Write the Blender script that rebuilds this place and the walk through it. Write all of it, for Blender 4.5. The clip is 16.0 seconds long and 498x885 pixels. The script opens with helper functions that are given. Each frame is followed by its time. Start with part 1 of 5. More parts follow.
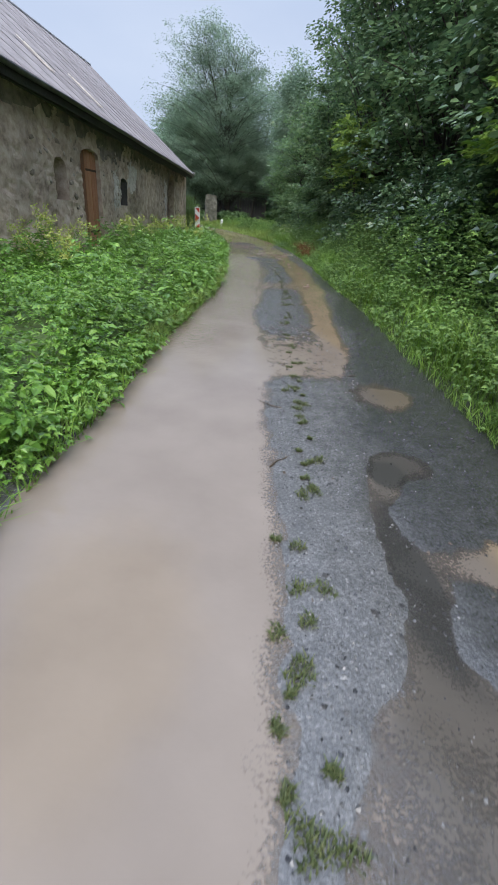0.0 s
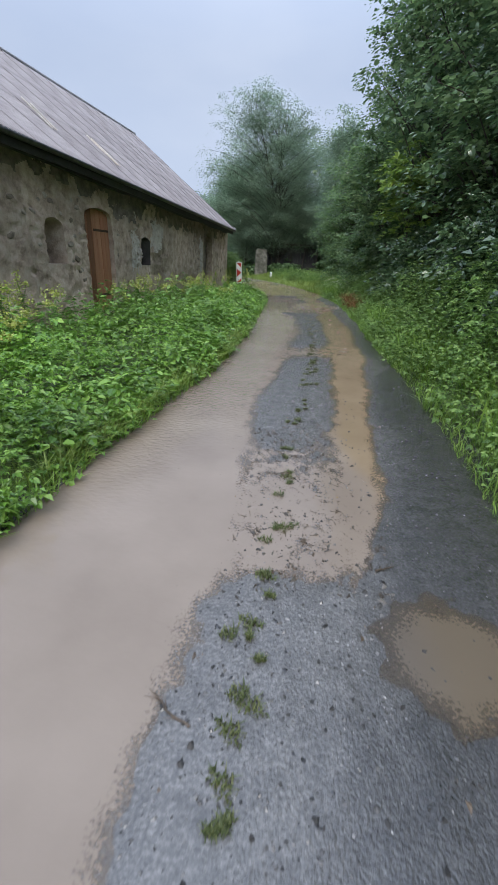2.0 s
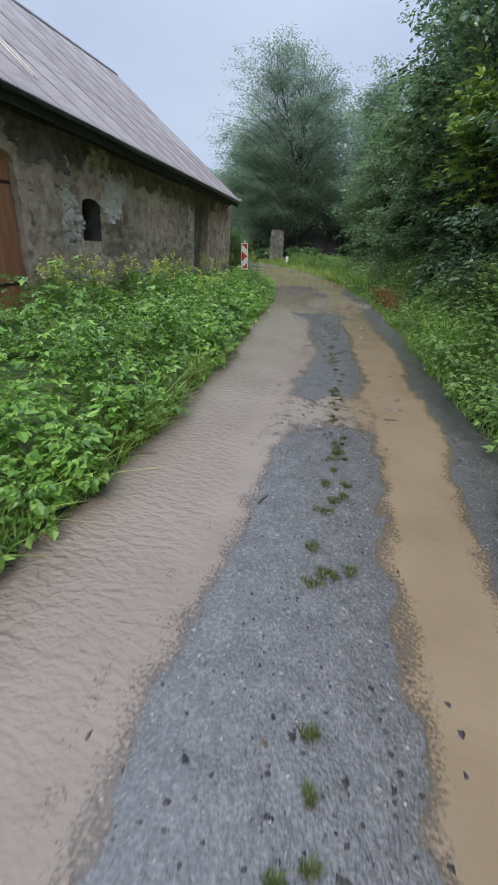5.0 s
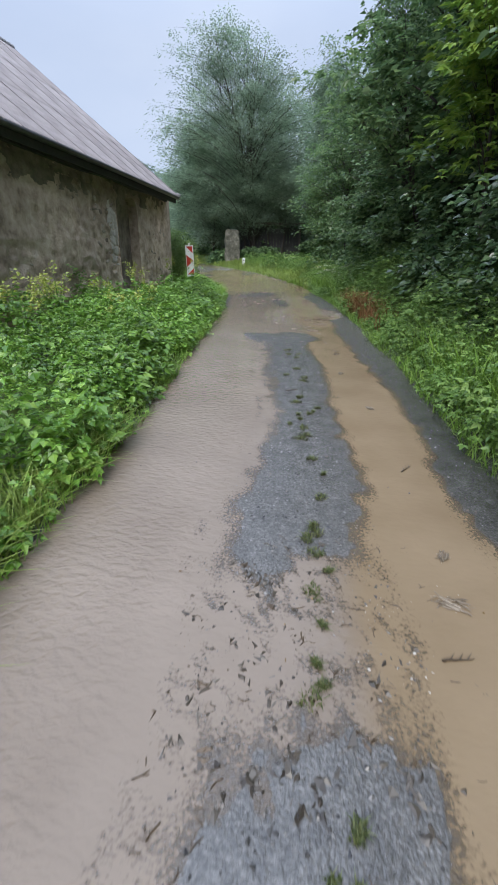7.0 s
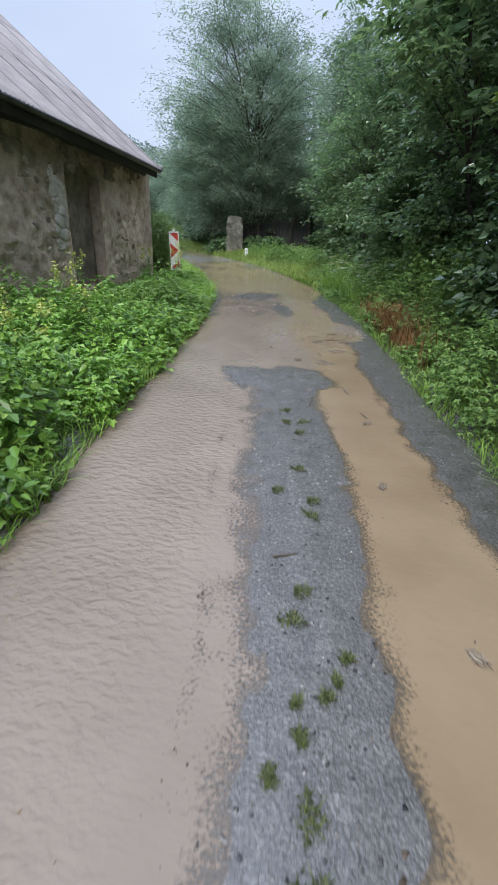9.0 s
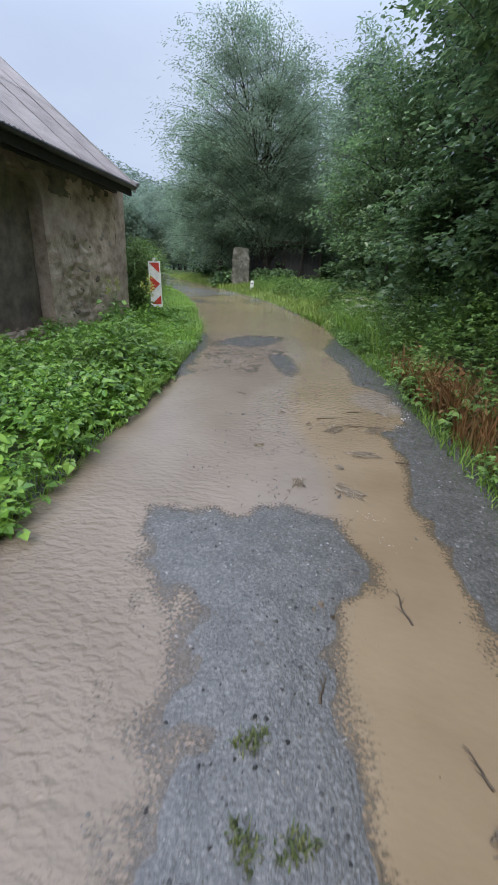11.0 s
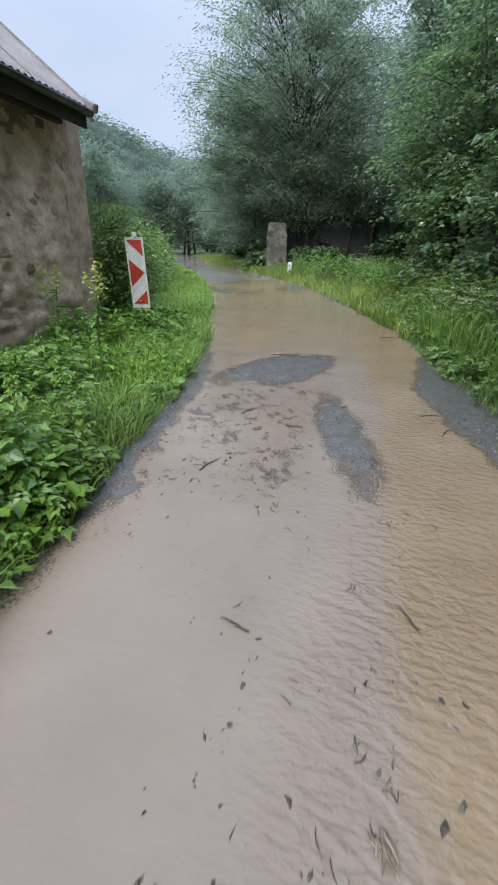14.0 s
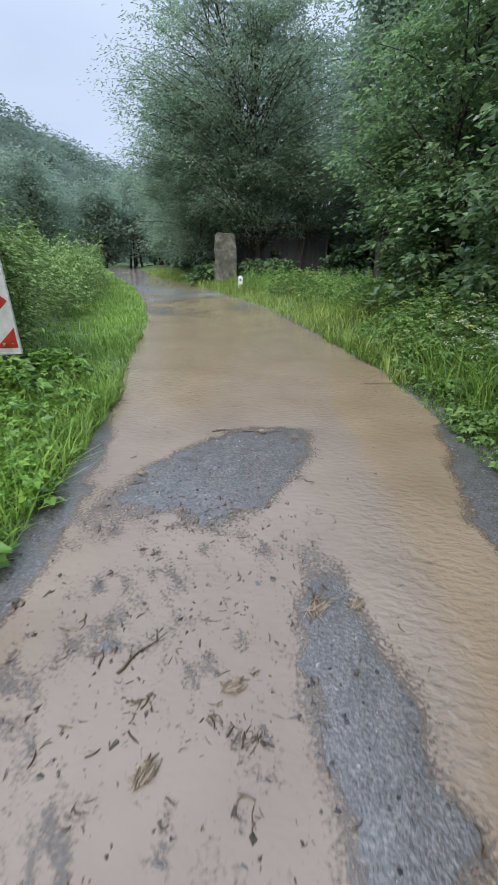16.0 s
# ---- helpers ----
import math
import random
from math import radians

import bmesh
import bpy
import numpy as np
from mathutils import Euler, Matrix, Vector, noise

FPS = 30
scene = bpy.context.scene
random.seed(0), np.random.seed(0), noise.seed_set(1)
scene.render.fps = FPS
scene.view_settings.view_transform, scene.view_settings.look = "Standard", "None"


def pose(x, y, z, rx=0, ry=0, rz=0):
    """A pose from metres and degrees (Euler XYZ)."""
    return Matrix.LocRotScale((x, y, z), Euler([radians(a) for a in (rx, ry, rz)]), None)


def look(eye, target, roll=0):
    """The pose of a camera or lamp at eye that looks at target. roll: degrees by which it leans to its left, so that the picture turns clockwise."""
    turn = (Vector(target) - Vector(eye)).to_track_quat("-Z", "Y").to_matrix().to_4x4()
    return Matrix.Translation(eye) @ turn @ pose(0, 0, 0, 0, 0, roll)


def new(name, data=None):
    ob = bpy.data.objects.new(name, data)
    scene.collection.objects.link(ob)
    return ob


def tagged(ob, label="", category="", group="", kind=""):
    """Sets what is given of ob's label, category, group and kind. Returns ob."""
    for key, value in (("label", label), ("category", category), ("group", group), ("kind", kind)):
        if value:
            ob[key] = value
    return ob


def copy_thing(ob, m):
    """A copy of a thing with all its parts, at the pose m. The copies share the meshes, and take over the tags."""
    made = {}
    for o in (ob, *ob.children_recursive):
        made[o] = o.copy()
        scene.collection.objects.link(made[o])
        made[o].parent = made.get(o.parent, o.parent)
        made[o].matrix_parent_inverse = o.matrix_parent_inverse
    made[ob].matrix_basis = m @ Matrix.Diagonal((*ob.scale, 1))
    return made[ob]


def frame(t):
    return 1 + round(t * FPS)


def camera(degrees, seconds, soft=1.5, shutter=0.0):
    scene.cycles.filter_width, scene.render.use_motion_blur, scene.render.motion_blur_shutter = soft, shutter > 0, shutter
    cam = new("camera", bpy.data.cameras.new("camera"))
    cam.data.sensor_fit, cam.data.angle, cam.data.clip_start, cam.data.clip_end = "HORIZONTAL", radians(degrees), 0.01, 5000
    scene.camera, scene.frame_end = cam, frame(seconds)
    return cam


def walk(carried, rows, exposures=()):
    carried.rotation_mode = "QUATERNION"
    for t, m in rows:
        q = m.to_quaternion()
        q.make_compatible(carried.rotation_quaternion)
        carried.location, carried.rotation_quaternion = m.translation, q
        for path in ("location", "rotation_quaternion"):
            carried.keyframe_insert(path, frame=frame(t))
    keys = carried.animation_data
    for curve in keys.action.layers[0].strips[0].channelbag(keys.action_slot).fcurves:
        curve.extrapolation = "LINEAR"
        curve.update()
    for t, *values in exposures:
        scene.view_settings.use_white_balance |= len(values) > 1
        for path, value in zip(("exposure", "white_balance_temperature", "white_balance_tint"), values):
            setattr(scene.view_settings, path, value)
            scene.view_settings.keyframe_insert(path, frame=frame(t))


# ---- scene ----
cam = camera(61.4, 16.0, soft=1.5, shutter=0.2)
METRES, EYE, TILT, LEAN, TURN = 22.1, 1.57, 0.0, 0.0, -2.9
ROWS = [
    (0.0, 0.0, 0.0, 0.0, 2.8, -28.97, -5.06),
    (0.5, 0.0109, 0.025, 0.0033, 4.84, -27.57, -5.29),
    (1.0, 0.0214, 0.0526, 0.0025, 8.27, -26.52, -1.0),
    (1.5, 0.0245, 0.0842, 0.0044, 8.54, -26.24, -1.49),
    (2.0, 0.0271, 0.1162, 0.0039, 10.1, -23.67, -2.4),
    (2.5, 0.0263, 0.1497, 0.0028, 10.91, -23.6, -3.21),
    (3.0, 0.0269, 0.1829, 0.0025, 13.31, -23.71, -3.04),
    (5.5, 0.0142, 0.3426, -0.0022, 12.34, -25.76, -3.38),
    (6.0, 0.0137, 0.374, -0.002, 9.39, -23.8, -1.1),
    (6.5, 0.0126, 0.4083, -0.003, 9.44, -24.42, -1.11),
    (7.0, 0.0124, 0.4406, -0.002, 7.7, -25.27, -0.97),
    (7.5, 0.0117, 0.4745, -0.0032, 8.13, -23.64, -1.49),
    (8.0, 0.0107, 0.5068, -0.003, 8.22, -23.72, -1.75),
    (8.5, 0.0104, 0.5409, -0.004, 8.57, -26.6, -2.06),
    (9.0, 0.0075, 0.5741, -0.0022, 8.72, -26.51, -2.73),
    (11.5, 0.0034, 0.7344, -0.0043, 10.45, -22.5, -2.91),
    (12.0, 0.001, 0.7632, -0.0043, 8.28, -24.03, -2.54),
    (12.5, -0.0019, 0.7936, -0.005, 9.37, -25.55, -1.36),
    (13.0, -0.0098, 0.822, -0.0065, 11.35, -25.28, -1.49),
    (13.5, -0.0152, 0.8513, -0.0074, 16.11, -25.54, -0.22),
    (14.0, -0.0223, 0.8778, -0.0075, 15.17, -25.26, -1.26),
    (14.5, -0.0266, 0.9044, -0.0072, 10.56, -23.87, -1.76),
    (15.0, -0.0331, 0.933, -0.0079, 10.45, -23.91, -1.73),
    (15.5, -0.0366, 0.9611, -0.0075, 9.54, -23.62, -0.54),
    (16.0, -0.0385, 0.99, -0.0078, 9.2, -23.72, -0.97),
]
walk(cam, [(t, pose(0, 0, EYE, TILT, LEAN, TURN) @ pose(METRES * x, METRES * y, METRES * z, 90 + pitch, roll, yaw)) for t, x, y, z, yaw, pitch, roll in ROWS], exposures=[(0.0, 0.66), (2.0, 0.57), (3.0, 0.51), (6.0, 0.62), (9.0, 0.8), (11.4, 0.66), (12.5, 0.78), (16.0, 0.78)])


# ---- sky and light: rainy overcast ----
world = bpy.data.worlds.new("overcast_sky")
scene.world = world
world.use_nodes = True
wn, wl = world.node_tree.nodes, world.node_tree.links
wn.clear()
sky = wn.new("ShaderNodeTexSky")
sky.sky_type, sky.sun_disc = "NISHITA", False
sky.sun_elevation, sky.sun_rotation = radians(48), radians(188)
sky_dim = wn.new("ShaderNodeMix")
sky_dim.data_type, sky_dim.blend_type = "RGBA", "MULTIPLY"
sky_dim.inputs[0].default_value = 1.0
sky_dim.inputs[7].default_value = (0.10, 0.085, 0.08, 1)
wtc = wn.new("ShaderNodeTexCoord")
wmap = wn.new("ShaderNodeMapping")
wmap.inputs["Scale"].default_value = (1.0, 1.0, 2.6)
wnoise = wn.new("ShaderNodeTexNoise")
wnoise.inputs["Scale"].default_value, wnoise.inputs["Detail"].default_value = 1.6, 5.0
wramp = wn.new("ShaderNodeValToRGB")
wramp.color_ramp.elements[0].position, wramp.color_ramp.elements[0].color = 0.3, (0.55, 0.68, 0.95, 1)
wramp.color_ramp.elements[1].position, wramp.color_ramp.elements[1].color = 0.75, (0.75, 0.86, 1.08, 1)
cloud = wn.new("ShaderNodeMix")
cloud.data_type = "RGBA"
cloud.inputs[0].default_value = 0.82
wbg = wn.new("ShaderNodeBackground")
wout = wn.new("ShaderNodeOutputWorld")
wl.new(wtc.outputs["Generated"], wmap.inputs["Vector"])
wl.new(wmap.outputs["Vector"], wnoise.inputs["Vector"])
wl.new(wnoise.outputs["Fac"], wramp.inputs["Fac"])
wl.new(sky.outputs["Color"], sky_dim.inputs[6])
wl.new(sky_dim.outputs[2], cloud.inputs[6])
wl.new(wramp.outputs["Color"], cloud.inputs[7])
wsep = wn.new("ShaderNodeSeparateXYZ")
wgrad = wn.new("ShaderNodeMapRange")  # an overcast sky is brighter overhead than at the skyline
wgrad.interpolation_type = "SMOOTHSTEP"
wgrad.inputs["From Min"].default_value, wgrad.inputs["From Max"].default_value = 0.28, 1.0
wgrad.inputs["To Min"].default_value, wgrad.inputs["To Max"].default_value = 1.3, 4.7
wl.new(wtc.outputs["Generated"], wsep.inputs["Vector"])
wl.new(wsep.outputs["Z"], wgrad.inputs["Value"])
wl.new(wgrad.outputs["Result"], wbg.inputs["Strength"])
cloud_dim = wn.new("ShaderNodeMix")
cloud_dim.data_type, cloud_dim.blend_type = "RGBA", "MULTIPLY"
cloud_dim.inputs[0].default_value = 1.0
cloud_dim.inputs[7].default_value = (0.47, 0.47, 0.47, 1)
wl.new(cloud.outputs[2], cloud_dim.inputs[6])
wl.new(cloud_dim.outputs[2], wbg.inputs["Color"])
wl.new(wbg.outputs["Background"], wout.inputs["Surface"])

sun = new("sun", bpy.data.lights.new("sun", "SUN"))
sun.data.energy, sun.data.angle, sun.data.color = 1.6, radians(30), (1.0, 0.96, 0.9)
sun.matrix_world = look((-2, -15, 17), (0, 0, 0))


# ---- materials ----
def mat(name, cols, scale=4.0, detail=6.0, rough=(0.5, 0.75), bump=0.0, bscale=30.0, metal=0.0, spread=0.35, big=0.4,
        translucent=0.0, island=0.0, objvar=0.0, spec=0.5, stretch=(1, 1, 1)):
    """A surface with colour varied at two sizes, and fine relief."""
    m = bpy.data.materials.new(name)
    m.use_nodes = True
    nd, lk = m.node_tree.nodes, m.node_tree.links
    bsdf = nd["Principled BSDF"]
    tc, mp = nd.new("ShaderNodeTexCoord"), nd.new("ShaderNodeMapping")
    mp.inputs["Scale"].default_value = stretch
    lk.new(tc.outputs["Object"], mp.inputs["Vector"])
    n1 = nd.new("ShaderNodeTexNoise")
    n1.inputs["Scale"].default_value, n1.inputs["Detail"].default_value = scale, detail
    n1.inputs["Roughness"].default_value = 0.65
    lk.new(mp.outputs["Vector"], n1.inputs["Vector"])
    fac = n1.outputs["Fac"]
    if island or objvar:
        src = nd.new("ShaderNodeNewGeometry").outputs["Random Per Island"] if island else nd.new("ShaderNodeObjectInfo").outputs["Random"]
        mx = nd.new("ShaderNodeMix")
        mx.inputs[0].default_value = island or objvar
        lk.new(fac, mx.inputs[2])
        lk.new(src, mx.inputs[3])
        fac = mx.outputs[0]
    ramp = nd.new("ShaderNodeValToRGB")
    el = ramp.color_ramp.elements
    while len(el) < len(cols):
        el.new(0.5)
    for i, c in enumerate(cols):
        el[i].position = 0.5 - spread / 2 * (1 if not island else 2) + spread * (1 if not island else 2) * i / (len(cols) - 1)
        el[i].color = (*c, 1)
    lk.new(fac, ramp.inputs["Fac"])
    n2 = nd.new("ShaderNodeTexNoise")
    n2.inputs["Scale"].default_value, n2.inputs["Detail"].default_value = scale * 0.13, 3.0
    lk.new(mp.outputs["Vector"], n2.inputs["Vector"])
    mr = nd.new("ShaderNodeMapRange")
    mr.inputs["From Min"].default_value, mr.inputs["From Max"].default_value = 0.3, 0.7
    mr.inputs["To Min"].default_value, mr.inputs["To Max"].default_value = 1 - big, 1 + big * 0.4
    lk.new(n2.outputs["Fac"], mr.inputs["Value"])
    mul = nd.new("ShaderNodeMix")
    mul.data_type, mul.blend_type = "RGBA", "MULTIPLY"
    mul.inputs[0].default_value = 1.0
    lk.new(ramp.outputs["Color"], mul.inputs[6])
    lk.new(mr.outputs["Result"], mul.inputs[7])
    lk.new(mul.outputs[2], bsdf.inputs["Base Color"])
    rr = nd.new("ShaderNodeMapRange")
    rr.inputs["To Min"].default_value, rr.inputs["To Max"].default_value = rough
    lk.new(n1.outputs["Fac"], rr.inputs["Value"])
    lk.new(rr.outputs["Result"], bsdf.inputs["Roughness"])
    bsdf.inputs["Metallic"].default_value = metal
    bsdf.inputs["Specular IOR Level"].default_value = spec
    if bump:
        n3 = nd.new("ShaderNodeTexNoise")
        n3.inputs["Scale"].default_value, n3.inputs["Detail"].default_value = bscale, 5.0
        lk.new(mp.outputs["Vector"], n3.inputs["Vector"])
        bp = nd.new("ShaderNodeBump")
        bp.inputs["Strength"].default_value, bp.inputs["Distance"].default_value = bump, 0.02
        lk.new(n3.outputs["Fac"], bp.inputs["Height"])
        lk.new(bp.outputs["Normal"], bsdf.inputs["Normal"])
    if translucent:
        tr, ms = nd.new("ShaderNodeBsdfTranslucent"), nd.new("ShaderNodeMixShader")
        lk.new(mul.outputs[2], tr.inputs["Color"])
        ms.inputs["Fac"].default_value = translucent
        lk.new(bsdf.outputs["BSDF"], ms.inputs[1])
        lk.new(tr.outputs["BSDF"], ms.inputs[2])
        lk.new(ms.outputs["Shader"], nd["Material Output"].inputs["Surface"])
    return m


def leafy(name, cols, rough=(0.3, 0.5), translucent=0.25, big=0.35, scale=3.0, spec=0.35):
    return mat(name, cols, scale=scale, rough=rough, translucent=translucent, island=0.65, spread=0.3, big=big, spec=spec)


M_weed = leafy("weed_leaf", [(0.085, 0.195, 0.025), (0.165, 0.335, 0.045), (0.30, 0.49, 0.09)], translucent=0.3, rough=(0.25, 0.45), spec=0.5)
M_weed_y = leafy("rank_weed_leaf", [(0.085, 0.19, 0.028), (0.155, 0.31, 0.042), (0.28, 0.45, 0.085)], translucent=0.3, rough=(0.22, 0.45), spec=0.5)
M_meadow = leafy("meadow_blade", [(0.15, 0.22, 0.04), (0.25, 0.35, 0.07), (0.38, 0.47, 0.13)], translucent=0.35, rough=(0.4, 0.6))
M_cream = leafy("cream_flower", [(0.48, 0.50, 0.34), (0.62, 0.63, 0.46), (0.74, 0.74, 0.60)], translucent=0.3)
M_weed_r = leafy("bramble_leaf", [(0.10, 0.19, 0.045), (0.18, 0.32, 0.075), (0.32, 0.47, 0.13)], translucent=0.32)
M_grass = leafy("grass_blade", [(0.11, 0.21, 0.03), (0.19, 0.345, 0.05), (0.31, 0.46, 0.09)], translucent=0.3, rough=(0.4, 0.6))
M_tuft = leafy("tuft_blade", [(0.055, 0.075, 0.022), (0.10, 0.125, 0.04), (0.17, 0.18, 0.07)], rough=(0.4, 0.6))
M_drygrass = leafy("rusty_dry_leaf", [(0.16, 0.08, 0.03), (0.27, 0.13, 0.05), (0.36, 0.23, 0.10)], rough=(0.6, 0.8))
M_maple = leafy("maple_leaf", [(0.075, 0.14, 0.065), (0.135, 0.225, 0.10), (0.25, 0.37, 0.16)], translucent=0.34, rough=(0.12, 0.34), spec=0.95)
M_maple_y = leafy("young_leaf", [(0.12, 0.23, 0.04), (0.20, 0.33, 0.05), (0.29, 0.40, 0.07)])
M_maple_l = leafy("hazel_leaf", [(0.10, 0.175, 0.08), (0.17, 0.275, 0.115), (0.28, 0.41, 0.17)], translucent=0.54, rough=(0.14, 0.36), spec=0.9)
M_willow = leafy("willow_leaf", [(0.20, 0.29, 0.20), (0.28, 0.38, 0.26), (0.37, 0.47, 0.33)], translucent=0.6, rough=(0.6, 0.8), spec=0.2)
# haze over the far trees and hill is put into these pale leaf colours
M_far = leafy("far_leaf_hazed", [(0.22, 0.31, 0.23), (0.28, 0.37, 0.28), (0.34, 0.43, 0.32)], translucent=0.62, rough=(0.8, 0.95), scale=0.6, spec=0.1)
M_hill = leafy("hill_leaf_hazed", [(0.13, 0.185, 0.145), (0.17, 0.235, 0.18), (0.22, 0.29, 0.22)], translucent=0.6, rough=(0.7, 0.9), scale=0.3)
M_herb = leafy("willowherb_leaf", [(0.14, 0.225, 0.065), (0.215, 0.335, 0.10), (0.32, 0.44, 0.16)], rough=(0.45, 0.65))
M_bark = mat("bark", [(0.03, 0.025, 0.02), (0.08, 0.065, 0.05)], scale=9, rough=(0.7, 0.9), bump=0.6, bscale=25, stretch=(1, 1, 0.25))
M_stem = mat("green_stem", [(0.10, 0.20, 0.04), (0.17, 0.28, 0.07)], scale=20, rough=(0.5, 0.7))
M_flower = leafy("mustard_flower", [(0.36, 0.43, 0.07), (0.49, 0.54, 0.12), (0.61, 0.64, 0.22)], translucent=0.3)
M_soil = mat("soil_and_litter", [(0.04, 0.05, 0.018), (0.085, 0.13, 0.03), (0.13, 0.21, 0.045)], scale=6, rough=(0.7, 0.9), bump=0.5)
M_plaster = mat("weathered_plaster", [(0.26, 0.183, 0.125), (0.54, 0.41, 0.303), (0.70, 0.57, 0.45)], scale=4.5, detail=10, rough=(0.75, 0.95), bump=0.9, bscale=26, big=0.45, spread=0.4)
M_plaster_light = mat("pale_plaster", [(0.44, 0.385, 0.32), (0.62, 0.56, 0.485)], scale=7, rough=(0.8, 0.95), bump=0.4, bscale=40, big=0.25)
# dark plaster for the eave's painted shade and damp, and the blocked doorway
M_dark_plaster = mat("dark_plaster", [(0.13, 0.10, 0.075), (0.24, 0.19, 0.145), (0.34, 0.28, 0.22)], scale=4, detail=9, rough=(0.7, 0.9), bump=0.8)
# soot, with shade under the eave mixed into its dark tones
M_soot_shade = mat("soot_and_shade", [(0.10, 0.08, 0.065), (0.19, 0.155, 0.125), (0.30, 0.245, 0.195)], scale=5, detail=9, rough=(0.8, 0.95), bump=0.8, bscale=26, spread=0.4)
M_reveal = mat("dark_reveal_plaster", [(0.08, 0.07, 0.06), (0.16, 0.14, 0.12)], scale=5, rough=(0.8, 0.95), bump=0.6)
M_stone = mat("rubble_stone", [(0.22, 0.168, 0.122), (0.33, 0.265, 0.20), (0.45, 0.385, 0.31)], scale=9, rough=(0.7, 0.9), bump=0.6, objvar=0.5)
M_mossy = mat("mossy_masonry", [(0.04, 0.05, 0.03), (0.125, 0.12, 0.092), (0.29, 0.275, 0.235)], scale=3.5, detail=9, rough=(0.8, 0.95), bump=0.8, spread=0.45)
M_roof = mat("grey_roof_sheet", [(0.16, 0.13, 0.12), (0.25, 0.212, 0.20), (0.34, 0.30, 0.285)], scale=2.6, detail=9, rough=(0.45, 0.7), bump=0.2, bscale=50, big=0.3, objvar=0.13, stretch=(1, 0.4, 1))
M_ridge = mat("ridge_cap_sheet", [(0.20, 0.19, 0.19), (0.32, 0.31, 0.31)], scale=6, rough=(0.4, 0.6))
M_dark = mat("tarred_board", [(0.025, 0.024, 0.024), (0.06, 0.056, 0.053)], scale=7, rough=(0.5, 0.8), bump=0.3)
M_gutter = mat("dark_zinc", [(0.04, 0.042, 0.045), (0.11, 0.11, 0.115)], scale=8, rough=(0.3, 0.55), metal=0.6)
M_door = mat("red_brown_planks", [(0.19, 0.075, 0.035), (0.31, 0.125, 0.06), (0.40, 0.19, 0.10)], scale=9, rough=(0.5, 0.75), bump=0.4, bscale=40, objvar=0.4, stretch=(1, 1, 0.12))
M_iron = mat("rusty_iron", [(0.05, 0.03, 0.022), (0.13, 0.07, 0.04)], scale=30, rough=(0.6, 0.85), metal=0.4)
M_white = mat("sign_white", [(0.62, 0.63, 0.60), (0.80, 0.81, 0.79)], scale=12, rough=(0.35, 0.6), big=0.2)
M_red = mat("sign_red", [(0.42, 0.035, 0.018), (0.58, 0.05, 0.03)], scale=14, rough=(0.35, 0.6), big=0.2)
M_rubber = mat("black_rubber", [(0.02, 0.02, 0.02), (0.06, 0.055, 0.05)], scale=20, rough=(0.6, 0.85), bump=0.3)
M_twig = mat("wet_twig", [(0.05, 0.035, 0.022), (0.14, 0.10, 0.065)], scale=20, rough=(0.4, 0.65), bump=0.3)
M_scrap = mat("dark_wet_bark", [(0.035, 0.028, 0.022), (0.09, 0.075, 0.06), (0.17, 0.15, 0.125)], scale=12, rough=(0.25, 0.5), island=0.6)
M_straw = mat("wet_straw", [(0.06, 0.045, 0.03), (0.26, 0.205, 0.145), (0.46, 0.39, 0.30)], scale=20, rough=(0.5, 0.7), island=0.5)
M_foam = mat("dirty_foam", [(0.42, 0.39, 0.34), (0.66, 0.63, 0.58)], scale=30, rough=(0.4, 0.7), island=0.5)
M_leaf_litter = mat("dead_leaf", [(0.06, 0.04, 0.02), (0.17, 0.10, 0.05), (0.30, 0.20, 0.07)], scale=8, rough=(0.5, 0.7), island=0.7, spread=0.3)
M_gravel = mat("wet_gravel", [(0.04, 0.04, 0.042), (0.11, 0.106, 0.104), (0.24, 0.23, 0.22)], scale=8, rough=(0.1, 0.32), island=0.75, spread=0.3)


def road_material():
    m = mat("wet_tarred_gravel", [(0.054, 0.051, 0.048), (0.107, 0.102, 0.095), (0.205, 0.195, 0.182)], scale=60, detail=4, rough=(0.05, 0.22), bump=0.36, bscale=80, big=0.25, spread=0.5, spec=0.8)
    # black basalt chippings on the right half of the track
    nd, lk = m.node_tree.nodes, m.node_tree.links
    b = nd["Principled BSDF"]
    src = b.inputs["Base Color"].links[0].from_socket
    at, mx = nd.new("ShaderNodeAttribute"), nd.new("ShaderNodeMix")
    at.attribute_name = "basalt"
    mx.data_type, mx.blend_type = "RGBA", "MULTIPLY"
    mx.inputs[7].default_value = (0.46, 0.465, 0.475, 1)
    lk.new(at.outputs["Fac"], mx.inputs[0])
    lk.new(src, mx.inputs[6])
    # paler far stretch: sky sheen on wet gravel, put into the base colour
    sky_sheen, sm = nd.new("ShaderNodeAttribute"), nd.new("ShaderNodeMix")
    sky_sheen.attribute_name = "sky_sheen"
    sm.data_type = "RGBA"
    sm.inputs[7].default_value = (0.33, 0.315, 0.30, 1)
    lk.new(sky_sheen.outputs["Fac"], sm.inputs[0])
    lk.new(mx.outputs[2], sm.inputs[6])
    lk.new(sm.outputs[2], b.inputs["Base Color"])
    return m


